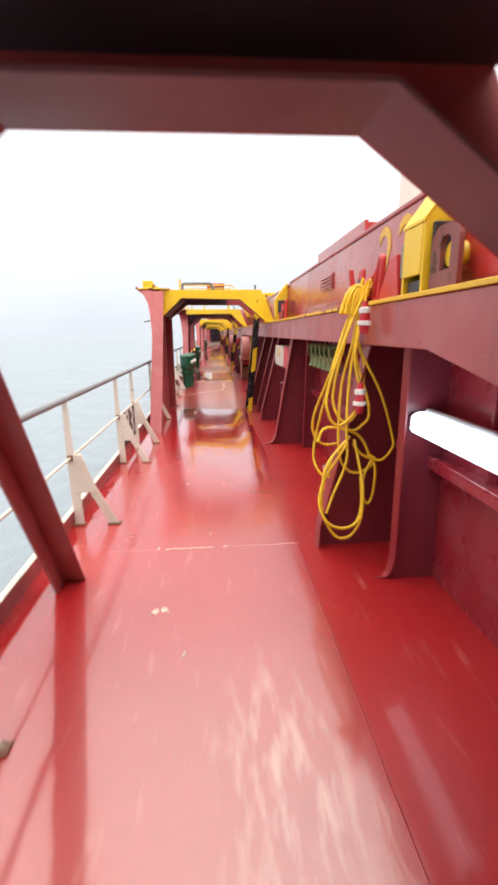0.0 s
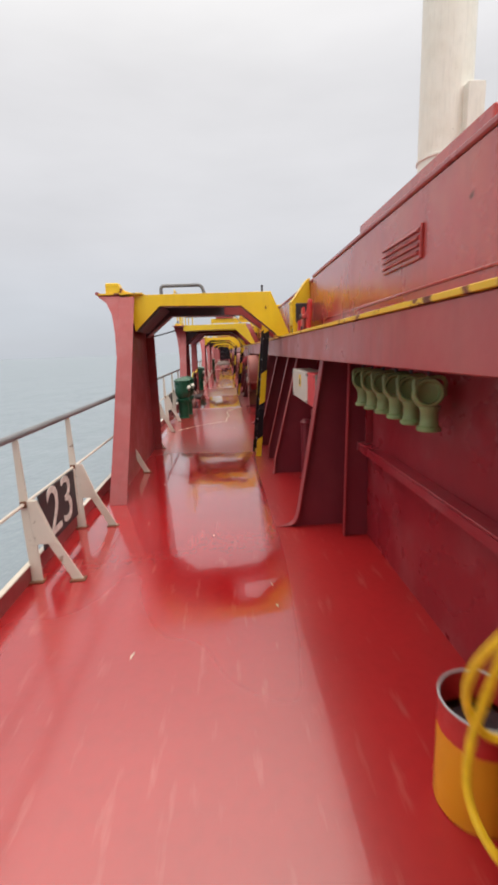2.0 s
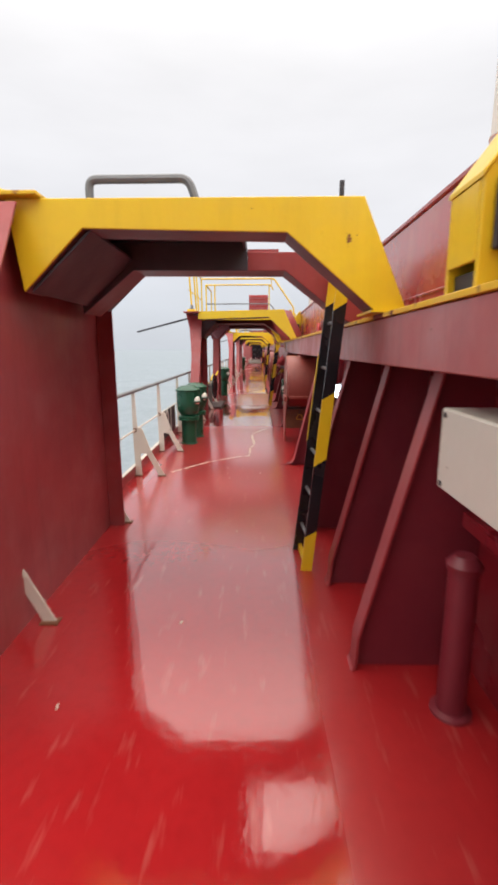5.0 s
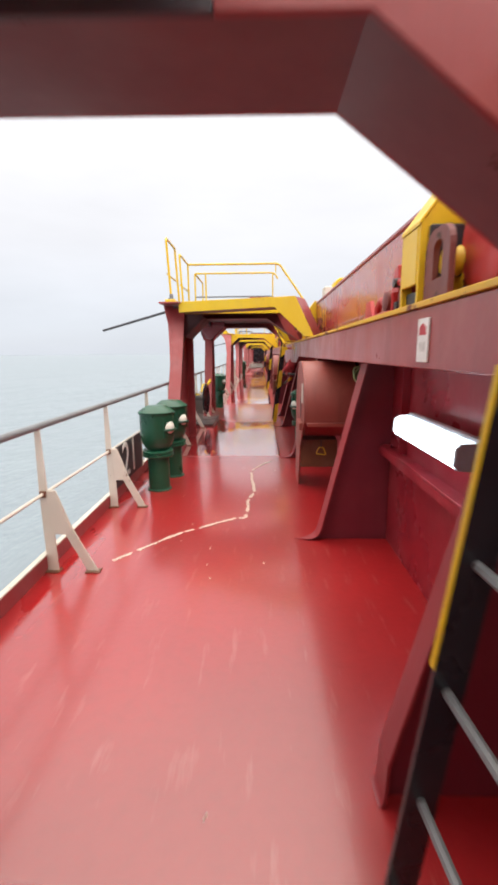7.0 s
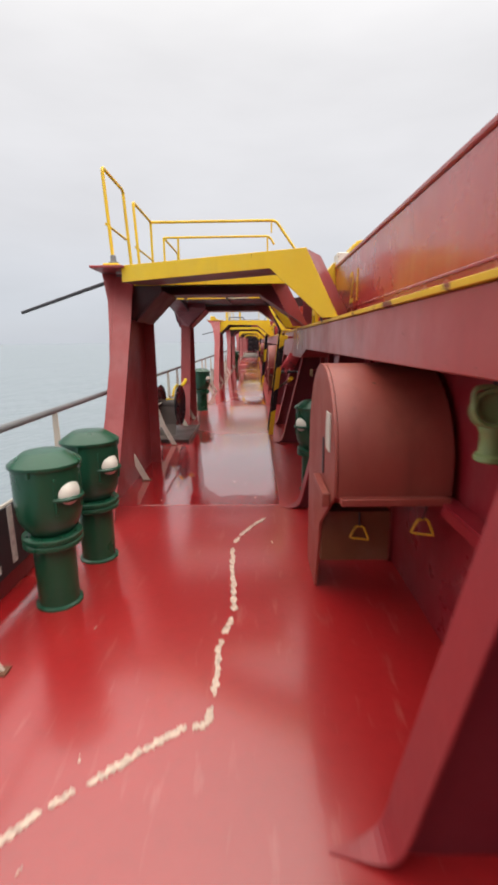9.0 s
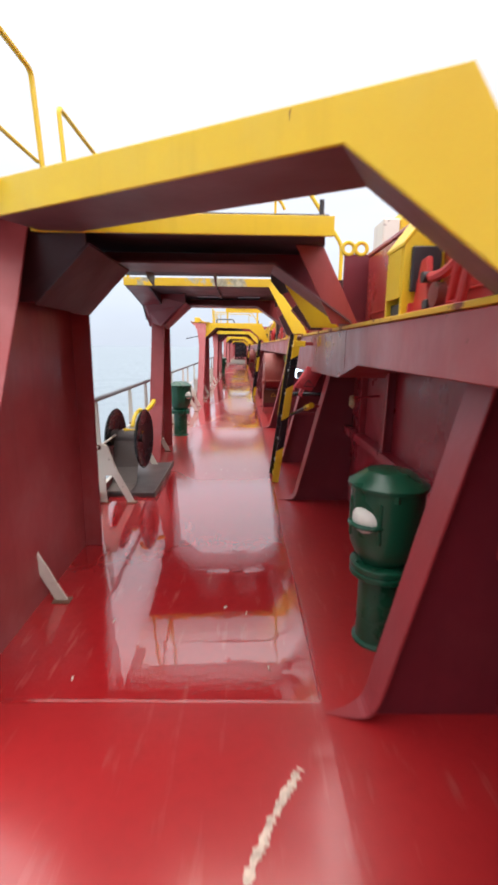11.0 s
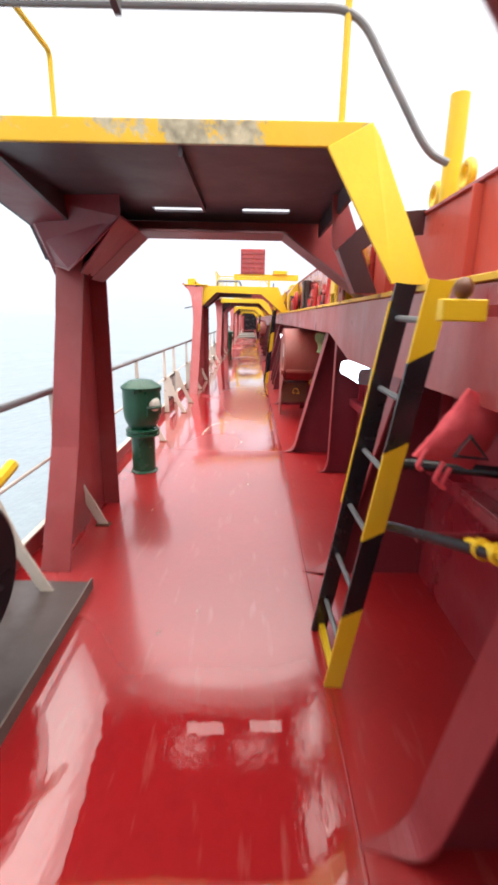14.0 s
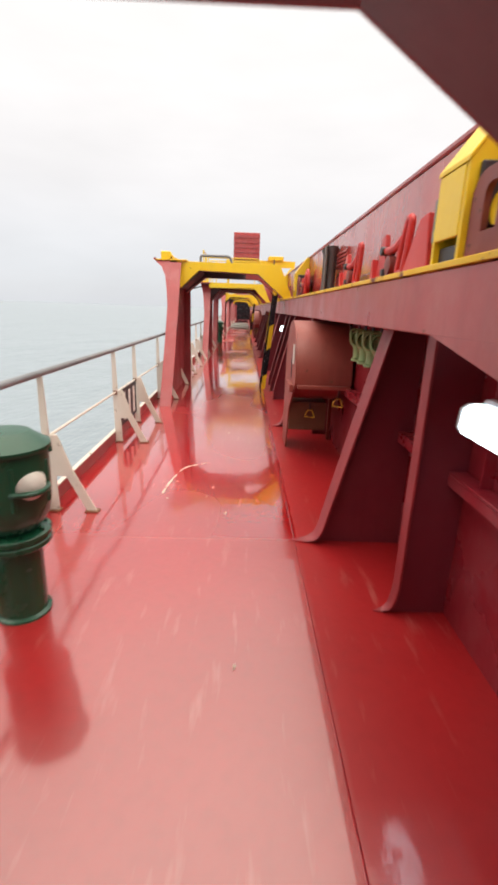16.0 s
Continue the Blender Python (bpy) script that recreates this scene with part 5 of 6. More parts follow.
# ---- coil of yellow cable hanging from a cleat ----
def hang(parent, name, pts, label=""):
    part(name, Tu(smooth_line(pts, 7), 0.0108, 8), M_CABLE, parent, label, smooth=True)


coil = thing("cable_coil", (0.6, 1.72, 1.98), "coil of yellow electric cable with red plugs hung on a cleat", "cable")
rnd = random.Random(4)
# (x, z) lines down from the cleat and back
LONG_LOOPS = [
    [(0.55, 1.95), (0.45, 1.72), (0.35, 1.43), (0.26, 1.15), (0.28, 1.02), (0.36, 0.98), (0.46, 1.0)],
    [(0.53, 1.97), (0.44, 1.62), (0.31, 1.18), (0.265, 0.93), (0.30, 0.81), (0.38, 0.77), (0.47, 0.80), (0.53, 0.90), (0.50, 1.02), (0.44, 0.95), (0.33, 0.80)],
    [(0.57, 1.96), (0.46, 1.70), (0.34, 1.33), (0.35, 1.17), (0.41, 1.10), (0.49, 1.15), (0.54, 1.26), (0.53, 1.36), (0.50, 1.55), (0.56, 1.95)],
    [(0.54, 1.95), (0.50, 1.62), (0.45, 1.35), (0.43, 1.05), (0.45, 0.88), (0.50, 0.79), (0.57, 0.76), (0.65, 0.80), (0.68, 0.86), (0.63, 0.89)]]
SIDE_LOOPS = [
    [(0.60, 1.95), (0.62, 1.62), (0.62, 1.20), (0.58, 1.08), (0.52, 1.05), (0.47, 1.08)],
    [(0.59, 1.93), (0.62, 1.66), (0.68, 1.30), (0.78, 1.02), (0.79, 0.93), (0.73, 0.855), (0.66, 0.86), (0.58, 0.90), (0.53, 0.97)],
    [(0.50, 1.02), (0.36, 0.86), (0.32, 0.70), (0.33, 0.52), (0.39, 0.38), (0.46, 0.31), (0.54, 0.33), (0.59, 0.46), (0.59, 0.68), (0.56, 0.86), (0.53, 1.0)],
    [(0.47, 0.98), (0.35, 0.74), (0.31, 0.58), (0.36, 0.45), (0.46, 0.40), (0.56, 0.43), (0.60, 0.55), (0.58, 0.75)]]
SMALL_LOOPS = [
    [(0.66, 0.86), (0.62, 0.74), (0.615, 0.62), (0.655, 0.535), (0.69, 0.60), (0.69, 0.78), (0.66, 0.86)],
    [(0.30, 0.98), (0.34, 1.06), (0.42, 1.07), (0.53, 1.04), (0.60, 0.98), (0.66, 0.86)],
    [(0.56, 1.94), (0.52, 1.66), (0.48, 1.40), (0.47, 1.10), (0.48, 0.86), (0.40, 0.62), (0.36, 0.50)],
    [(0.58, 1.94), (0.57, 1.70), (0.58, 1.45), (0.56, 1.22), (0.50, 1.12), (0.43, 1.14), (0.39, 1.28), (0.44, 1.58), (0.54, 1.93)]]
LOOPS = LONG_LOOPS + SIDE_LOOPS + SMALL_LOOPS
for loop in LOOPS:
    y0 = 1.47 + rnd.uniform(-0.05, 0.05)
    tilt = rnd.uniform(-0.06, 0.06)
    fore = 0.30 if LOOPS.index(loop) < 2 else 0.0  # two loops are drawn forward
    line = []
    for x, z in loop:
        y = 1.70 + 0.15 * (z - 0.31) + fore * math.exp(-((z - 0.95) / 0.4) ** 2)
        f = (y + 0.74) / 2.21
        line.append((-0.236 + f * (x + 0.236), y + (y0 - 1.47) + tilt * 0.6 * math.sin(9 * z + 4 * x), 1.627 + f * (z - 1.627)))
    hang(coil, "cable_loop", [(min(x, 0.655) if 1.5 < z < 1.9 else x, y, z) for x, y, z in line])
for k in range(7):
    d, e = (k - 3) * 0.016, 0.012 * math.sin(2.1 * k)
    part("cable_bight", Tu(smooth_line([(0.58 + d, 1.90 + e, 1.80), (0.61 + 0.7 * d, 1.92 + e, 1.92), (0.655 + 0.5 * d, 1.94 + e, 1.985 + 0.5 * e), (0.69, 1.945 + d, 1.975), (0.672 + 0.3 * d, 1.92 + e, 1.85)], 6), 0.0108, 8), M_CABLE, coil, smooth=True)
part("hook", Tu(rounded([(0.82, 1.96, 1.90), (0.72, 1.97, 1.93), (0.64, 1.97, 1.96), (0.62, 1.97, 2.10)], 0.04), 0.018, 8), M_CLAMP, coil, "red steel hook", smooth=True)
for py, pz in ((1.60, 1.66), (1.62, 1.13)):
    pl = part("plug", La([(0.024, 0), (0.030, 0.02), (0.034, 0.06), (0.034, 0.13), (0.026, 0.16), (0.018, 0.21)], (0.615, py, pz), 16), M_PLUGRED, coil, "red plug", smooth=True)
    part("plug_ring", La([(0.034, 0), (0.046, 0.005), (0.046, 0.026), (0.034, 0.031)], (0.615, py, pz + 0.055), 16), M_PLUGWHITE, pl, smooth=True)
    part("plug_ring", La([(0.032, 0), (0.038, 0.005), (0.038, 0.036), (0.024, 0.041)], (0.615, py, pz + 0.130), 16), M_PLUGWHITE, pl, smooth=True)


# ---- fittings on the hatch side ----
def slotted(x, outer, inner, thick):
    """A plate across x with a hole: two loops of as many (y, z) points, one round the other."""
    bm = bmesh.new()
    rows = [[bm.verts.new((px, y, z)) for y, z in line] for px in (x, x + thick) for line in (outer, inner)]
    n = len(outer)
    for i in range(n):
        j = (i + 1) % n
        bm.faces.new((rows[0][i], rows[0][j], rows[1][j], rows[1][i]))
        bm.faces.new((rows[2][j], rows[2][i], rows[3][i], rows[3][j]))
        bm.faces.new((rows[0][j], rows[0][i], rows[2][i], rows[2][j]))
        bm.faces.new((rows[1][i], rows[1][j], rows[3][j], rows[3][i]))
    bmesh.ops.recalc_face_normals(bm, faces=bm.faces)
    return bm


def arch(y0, y1, z0, z1, r, k=5):
    """Points round an upright plate with two rounded upper corners."""
    line = [(y0, z0), (y1, z0)]
    line += [(y1 - r + r * math.cos(a), z1 - r + r * math.sin(a)) for a in [math.pi / 2 * i / k for i in range(k + 1)]]
    line += [(y0 + r - r * math.sin(a), z1 - r + r * math.cos(a)) for a in [math.pi / 2 * i / k for i in range(k + 1)]]
    return line


def cleat(y):
    c = thing("hatch_cleat", (0.80, y, 1.876), "signal red hatch cleat with a looped lever and a pin", "cleat", group="red hatch cleats")
    part("base", Bx(0.735, 0.90, y - 0.22, y + 0.42, 1.876, 1.888), M_CLAMP, c, bevel=0.004)
    part("jaw", Pr([(0.77, y + 0.16, 1.888), (0.77, y + 0.38, 1.888), (0.77, y + 0.29, 2.13), (0.77, y + 0.22, 2.14)], (0.03, 0, 0)), M_CLAMP, c, bevel=0.005)
    part("lug", Pr([(0.745, y + 0.36, 1.888), (0.745, y + 0.42, 1.888), (0.745, y + 0.41, 2.0), (0.745, y + 0.385, 2.01)], (0.05, 0, 0)), M_CLAMP, c, bevel=0.004)
    part("lever", Tu(rounded([(0.78, y - 0.05, 1.90), (0.78, y - 0.10, 2.05), (0.78, y - 0.17, 2.17), (0.78, y - 0.215, 2.16), (0.78, y - 0.19, 2.02), (0.78, y - 0.15, 1.90)], 0.03), 0.020, 8, True), M_CLAMP, c, "looped red lever", smooth=True)
    part("arm", Tu(smooth_line([(0.78, y - 0.10, 2.07), (0.775, y - 0.02, 2.04), (0.77, y + 0.08, 2.03), (0.77, y + 0.15, 2.035)]), 0.024, 8), M_CLAMP, c, smooth=True)
    part("pin", Tu([(0.735, y + 0.17, 2.035), (0.82, y + 0.17, 2.035)], 0.026, 12), M_DARK, c, "dark steel pin", smooth=True)
    part("boss", La([(0.03, 0), (0.055, 0.006), (0.055, 0.05), (0.03, 0.056)], None, 18, Matrix.Translation((0.742, y + 0.06, 1.945)) @ Euler((0, radians(90), 0)).to_matrix().to_4x4()), M_CHIPPED_RED, c, "rusty round boss", smooth=True)
    part("foot", Bx(0.735, 0.78, y + 0.10, y + 0.15, 1.888, 1.93), M_DARK, c, bevel=0.004)
    return c


def latch(y):
    c = thing("hatch_latch", (0.75, y, 1.876), "low signal red hatch latch lying on the girder edge", "latch")
    part("base", Bx(0.705, 0.86, y - 0.36, y + 0.24, 1.876, 1.888), M_CLAMP, c, bevel=0.004)
    part("plate", Pr([(0.715, y + 0.03, 1.888), (0.715, y + 0.23, 1.888), (0.715, y + 0.22, 1.985), (0.715, y + 0.11, 1.99)], (0.03, 0, 0)), M_CLAMP, c, bevel=0.005)
    part("hook", Tu(smooth_line([(0.735, y - 0.02, 1.90), (0.735, y - 0.07, 1.945), (0.735, y - 0.15, 1.965), (0.735, y - 0.20, 1.93)]), 0.022, 8), M_CLAMP, c, smooth=True)
    part("knuckle", La([(0.04, 0), (0.056, 0.010), (0.056, 0.06), (0.04, 0.07)], None, 20, Matrix.Translation((0.708, y - 0.27, 1.945)) @ Euler((0, radians(90), 0)).to_matrix().to_4x4()), M_CHIPPED_RED, c, "dark rusty knuckle", smooth=True)
    part("lug", Bx(0.735, 0.775, y - 0.345, y - 0.315, 1.888, 1.99), M_CLAMP, c, bevel=0.004)
    return c


latch(10.87)
cl = cleat(6.22)
for y in (1.98, 10.34, 15.25, 22.62, 23.7, 26.9, 31.0, 33.0):
    copy_thing(cl, pose(0.80, y, 1.876))


def buttress(y):
    b = thing("cover_stopper", (0.85, y, 1.876), "yellow steel stopper bracket leaning against the hatch cover", "bracket", group="yellow cover stoppers")
    side = [(0.71, 1.876), (0.918, 1.876), (0.918, 2.47), (0.895, 2.47), (0.71, 2.22)]
    for d in (0.24, 0.0):
        face = part("plate", Pr([(x, y + d, z) for x, z in side], (0, 0.022, 0)), M_YELLOW, b, bevel=0.003)
    part("front_plate", Bx(0.706, 0.726, y + 0.024, y + 0.238, 1.965, 2.212), M_YELLOW, b, bevel=0.003)
    part("rake_plate", Pr([(0.704, y - 0.006, 2.212), (0.704, y - 0.006, 2.232), (0.893, y - 0.006, 2.486), (0.918, y - 0.006, 2.486), (0.918, y - 0.006, 2.472), (0.90, y - 0.006, 2.472)], (0, 0.275, 0)), M_YELLOW, b, bevel=0.003)
    part("face_pad", Bx(0.745, 0.895, y - 0.03, y - 0.004, 1.99, 2.21), M_DARK, face, "dark rubber face pad", bevel=0.006)
    # Added block: shade of the opening under the front plate, put into dark colour.
    part("foot", Bx(0.735, 0.90, y + 0.03, y + 0.235, 1.877, 1.94), M_DARK, b, "dark block filling the shaded opening")
    return b


def wedge_block(y):
    b = thing("wedge_bracket", (0.78, y, 1.876), "signal red wedge bracket with a grey rubber pad", "bracket", group="red wedge brackets")
    part("plate", Pr([(0.76, y, 1.876), (0.76, y + 0.36, 1.876), (0.76, y + 0.15, 2.125), (0.76, y + 0.05, 2.135)], (0.03, 0, 0)), M_CLAMP, b, bevel=0.004)
    part("back_plate", Pr([(0.792, y + 0.02, 1.876), (0.915, y + 0.02, 1.876), (0.915, y + 0.02, 2.12), (0.792, y + 0.05, 2.11)], (0, 0.02, 0)), M_CLAMP, b)
    part("pad", Bx(0.765, 0.90, y - 0.10, y - 0.005, 1.985, 2.175), M_PADGREY, b, "greenish grey rubber pad", bevel=0.006)
    part("pad_shelf", Bx(0.78, 0.90, y - 0.09, y - 0.002, 1.876, 1.983), M_DARK, b)
    return b


def sheave(y):
    b = thing("sheave_block", (0.83, y, 1.876), "brownish red slotted cheek plate and round red disc beside the stopper", "sheave", group="sheave blocks on the hatch side")
    part("cheek", slotted(0.732, arch(y, y + 0.27, 1.877, 2.165, 0.09), arch(y + 0.075, y + 0.175, 1.96, 2.115, 0.04), 0.025), M_CHIPPED_RED, b, "brownish slotted cheek plate")
    part("roller", La([(0.055, 0), (0.06, 0.01), (0.045, 0.03), (0.06, 0.06), (0.055, 0.07)], None, 24, Matrix.Translation((0.76, y + 0.125, 2.03)) @ Euler((0, radians(90), 0)).to_matrix().to_4x4()), M_YELLOW, b, "worn yellow roller", smooth=True)
    part("disc", La([(0.04, -0.01), (0.17, -0.012), (0.195, 0.0), (0.20, 0.014), (0.195, 0.034), (0.04, 0.034)], None, 36, Matrix.Translation((0.835, y - 0.06, 2.08)) @ Euler((0, radians(90), 0)).to_matrix().to_4x4()), M_CLAMP, b, "round red disc", smooth=True)
    part("axle", Tu([(0.83, y + 0.125, 2.03), (0.918, y + 0.125, 2.03)], 0.03, 10), M_DARK, b)
    part("spindle", Tu([(0.86, y - 0.06, 2.08), (0.918, y - 0.06, 2.08)], 0.04, 10), M_DARK, b)
    part("base", Bx(0.80, 0.90, y - 0.12, y + 0.02, 1.876, 1.895), M_DARK, b)
    return b


sh = sheave(0.69)
for y in (9.74, 21.36, 27.2):
    copy_thing(sh, pose(0.83, y, 1.876))
wb = wedge_block(1.44)
for y in (22.08, 27.86):
    copy_thing(wb, pose(0.78, y, 1.876))
rl = thing("guide_roller", (0.84, 25.2, 1.876), "pair of dark upright guide rollers on the girder edge", "roller", group="guide rollers")
for y in (25.1, 25.35):
    part("roller", La([(0.07, 0), (0.07, 0.02), (0.055, 0.05), (0.055, 0.40), (0.07, 0.44), (0.07, 0.47)], (0.84, y, 1.876), 18), M_GREY, rl, smooth=True)
part("base", Bx(0.76, 0.915, 24.98, 25.47, 1.8745, 1.886), M_CLAMP, rl)
part("guard", Bx(0.76, 0.775, 25.02, 25.10, 1.888, 2.34), M_APRON, rl, "pale worn guard strip", bevel=0.003)
bu = buttress(6.77)
for y in (1.0, 10.03, 15.62, 21.64, 27.5, 31.2, 42.8):
    copy_thing(bu, pose(0.85, y, 1.876))


def louvre(y0, y1):
    v = thing("louvre_plate", (0.915, y0, 2.1), "dark red louvred plate on the hatch side", "louvre", group="louvred plates")
    part("frame", Bx(0.905, 0.919, y0, y1, 2.12, 2.29), M_COVER, v, bevel=0.004)
    for k in range(4):
        part("slat", Pr([(0.904, y0 + 0.02, 2.14 + 0.036 * k), (0.889, y0 + 0.02, 2.145 + 0.036 * k), (0.904, y0 + 0.02, 2.165 + 0.036 * k)], (0, y1 - y0 - 0.04, 0)), M_GIRDER, v)


louvre(3.64, 4.20)
louvre(24.6, 25.2)
nm = thing("hatch_number", (0.918, 2.0, 2.05), "yellow painted hatch number on the red cover side", "painted number")
text_on("2", 0.62, Matrix.Translation((0.917, 2.12, 2.18)) @ FACE_OUT, M_YNUM, nm)
text_on("2", 0.62, Matrix.Translation((0.917, 1.74, 2.18)) @ FACE_OUT, M_YNUM, nm)
nm2 = thing("hatch_number", (0.918, 14.8, 2.05), "yellow painted hatch number on the red cover side", "painted number")
text_on("2", 0.38, Matrix.Translation((0.917, 14.76, 2.13)) @ FACE_OUT, M_YNUM, nm2)
text_on("1", 0.38, Matrix.Translation((0.917, 14.53, 2.13)) @ FACE_OUT, M_YNUM, nm2)
gn = thing("girder_number", (0.698, 18.03, 1.7), "yellow frame number painted on the girder", "painted number")
text_on("129", 0.15, Matrix.Translation((0.697, 18.03, 1.768)) @ FACE_OUT, M_YNUM, gn)
sg = thing("notice_plate", (0.69, 9.88, 1.62), "small white notice plate with a red mark on the girder", "sign")
part("plate", Bx(0.690, 0.699, 9.80, 9.93, 1.615, 1.80), M_PLUGWHITE, sg, bevel=0.002)
part("mark", Pr([(0.6885, 9.82, 1.73), (0.6885, 9.91, 1.73), (0.6885, 9.90, 1.765), (0.6885, 9.865, 1.78), (0.6885, 9.83, 1.765)], (0.0012, 0, 0)), M_PLUGRED, sg)
part("mark", Bx(0.6885, 0.6897, 9.83, 9.90, 1.66, 1.70), M_NUM, sg)

# ---- mooring reel and tray at the deck edge ----
wn_ = thing("rope_reel", (-1.35, 18.9, 0), "dark rope reel with dished discs on a worn tray", "reel")
part("tray", Pr([(-1.62, 18.2, 0.0), (-1.10, 18.2, 0.0), (-1.10, 19.62, 0.0), (-1.62, 19.62, 0.0)], (0, 0, 0.05)), M_GREY, wn_, "worn grey tray plate", bevel=0.004)
part("tray_lip", Bx(-1.098, -1.086, 18.2, 19.62, 0.0, 0.075), M_APRON, wn_, "pale worn lip")
REEL_TURN = radians(-5)
axis = Vector((math.cos(REEL_TURN), math.sin(REEL_TURN), 0))
hub = Vector((-1.31, 18.74, 0.58))
for k in (0.0, -0.36):
    m = Matrix.Translation(hub + axis * k) @ Euler((0, radians(90), REEL_TURN)).to_matrix().to_4x4()
    d = part("disc", La([(0.06, -0.05), (0.20, -0.045), (0.33, -0.02), (0.36, 0.0), (0.365, 0.012), (0.35, 0.02), (0.30, 0.005), (0.18, -0.025), (0.08, -0.03)], None, 40, m), M_DISC, wn_, "dark dished disc", smooth=True)
    part("disc_hub", La([(0.045, -0.035), (0.045, -0.012), (0.02, -0.008)], None, 16, m), M_DARK, d, smooth=True)
part("axle", Tu([hub - axis * 0.42, hub - axis * 0.03], 0.10, 18), M_GREY, wn_, smooth=True)
part("apron", strip(bmesh.new(), [(-1.66, 18.22, 0.056), (-1.66, 18.50, 0.075), (-1.66, 18.62, 0.24), (-1.66, 18.66, 0.56)], (0.29, 0, 0), (0, -0.006, 0.006)), M_APRON, wn_, "worn brown canvas apron over the drum")
part("support", Pr([(-1.52, 18.70, 0.05), (-1.52, 19.0, 0.05), (-1.52, 18.90, 0.55), (-1.52, 18.80, 0.55)], (0.05, 0, 0)), M_GREY, wn_)
m = Matrix.Translation(hub - axis * 0.045) @ Euler((0, radians(90), REEL_TURN)).to_matrix().to_4x4()
part("rim_guard", Tu([m @ Vector((0.35 * math.cos(a), 0.35 * math.sin(a), 0)) for a in [radians(100 + 8 * k) for k in range(18)]], 0.024, 8), M_YELLOW, wn_, "yellow rim guard", smooth=True)
part("crank_bar", Tu([hub - axis * 0.05 + Vector((-0.20, 0.0, 0.10)), hub - axis * 0.05 + Vector((0.02, 0.06, 0.06))], 0.028, 8), M_YELLOW, wn_, "yellow bar", smooth=True)
part("horn", Tu(smooth_line([hub + Vector((-0.02, 0.10, 0.30)), hub + Vector((0.04, 0.24, 0.36)), hub + Vector((0.06, 0.40, 0.42))], 4), 0.03, 8), M_YELLOW, wn_, "yellow horn", smooth=True)

# ---- stowage beside the second ladder ----
bag = thing("canvas_bag", (0.70, 18.6, 1.2), "folded red canvas bag strapped under the girder", "bag")
bmx = bmesh.new()
box(bmx, 0.0, 1.0, 0.0, 1.0, -1.0, 1.0)
bmesh.ops.subdivide_edges(bmx, edges=bmx.edges, cuts=15, use_grid_fill=True)
corner, across_, down_ = Vector((0.665, 18.58, 1.49)), Vector((0.215, 0.03, -0.045)), Vector((-0.165, 0.0, -0.245))
for v in bmx.verts:
    u, w, h = v.co
    plump = 0.012 + 0.034 * (max(0.0, math.sin(math.pi * u)) * max(0.0, math.sin(math.pi * w))) ** 0.5
    p = corner + across_ * u + down_ * w + Vector((0, h * plump, 0))
    v.co = p + 0.012 * noise.noise_vector(p * 9.0) + 0.006 * noise.noise_vector(p * 31.0)
part("body", bmx, M_BAG, bag, smooth=True)
part("strap", Tu([(0.625, 18.535, 1.262), (0.745, 18.54, 1.252), (0.672, 18.535, 1.335)], 0.008, 6, True), M_DARK, bag, "black webbing triangle")
for x, z in ((0.535, 1.285), (0.60, 1.235), (0.625, 1.215)):
    part("tie", Tu(smooth_line([(x, 18.55, z), (x - 0.02, 18.545, z - 0.04), (x - 0.03, 18.54, z - 0.065), (x - 0.015, 18.54, z - 0.075)], 4), 0.009, 6), M_BAG, bag, "hanging tie", smooth=True)
part("hanger", Tu([(0.78, 18.6, 1.44), (0.78, 18.6, 1.59)], 0.012, 6), M_DARK, bag)
bar = thing("stowed_pole", (0.6, 18.3, 1.0), "dark blue pole with yellow fittings stowed behind the ladder", "pole")
part("pole", Tu([(0.462, 18.90, 0.843), (0.655, 18.13, 1.085)], 0.020, 10), M_BLACK, bar, smooth=True)
fit_a, fit_b = Vector((0.62, 18.34, 1.024)), Vector((0.655, 18.13, 1.085))
part("fitting", Tu([fit_a, fit_b], 0.025, 10), M_YELLOW, bar, "yellow pole fitting", smooth=True)
for f in (0.25, 0.6, 0.95):
    q = fit_a.lerp(fit_b, f)
    part("fitting_collar", Tu([q, q + (fit_b - fit_a) * 0.10], 0.034, 12), M_YELLOW, bar, smooth=True)
part("bracket", Bx(0.66, 1.118, 18.15, 18.18, 1.06, 1.09), M_WALL, bar)
part("bracket", Bx(0.54, 1.118, 18.55, 18.58, 0.92, 0.95), M_WALL, bar)

# ---- crane and distant shapes ----
cr = thing("deck_crane", (16.3, 37.0, 1.856), "cream-painted crane pedestal with a service box", "crane")
part("pedestal", La([(1.9, 0), (1.9, 3), (1.78, 4), (1.74, 40)], (16.3, 37.0, 1.856), 40), M_CREAM, cr, smooth=True)
part("service_box", Bx(16.7, 17.9, 34.6, 35.4, 15.2, 18.6), M_CREAM, cr, bevel=0.05)
part("flange", La([(1.78, 0), (1.86, 0.05), (1.86, 0.2), (1.78, 0.25)], (16.3, 37.0, 14.5), 40), M_CREAM, cr, smooth=True)
lb = thing("lattice_cab", (0.0, 65.0, 6.0), "distant brick-red louvred housing on a frame", "housing")
part("body", Bx(-1.25, 1.15, 65.0, 67.0, 6.0, 8.3), M_COVER, lb, bevel=0.03)
for k in range(5):
    part("slat", Bx(-1.2, 1.1, 64.93, 64.995, 6.15 + 0.42 * k, 6.37 + 0.42 * k), M_GIRDER, lb)
part("frame", Bx(-1.9, 4.5, 65.2, 65.4, 5.4, 5.98), M_YELLOW, lb)
part("frame", Bx(-1.8, -1.6, 65.2, 65.4, 2.6, 5.4), M_YELLOW, lb)
part("frame", Bx(1.5, 1.7, 65.2, 65.4, 1.86, 5.4), M_YELLOW, lb)
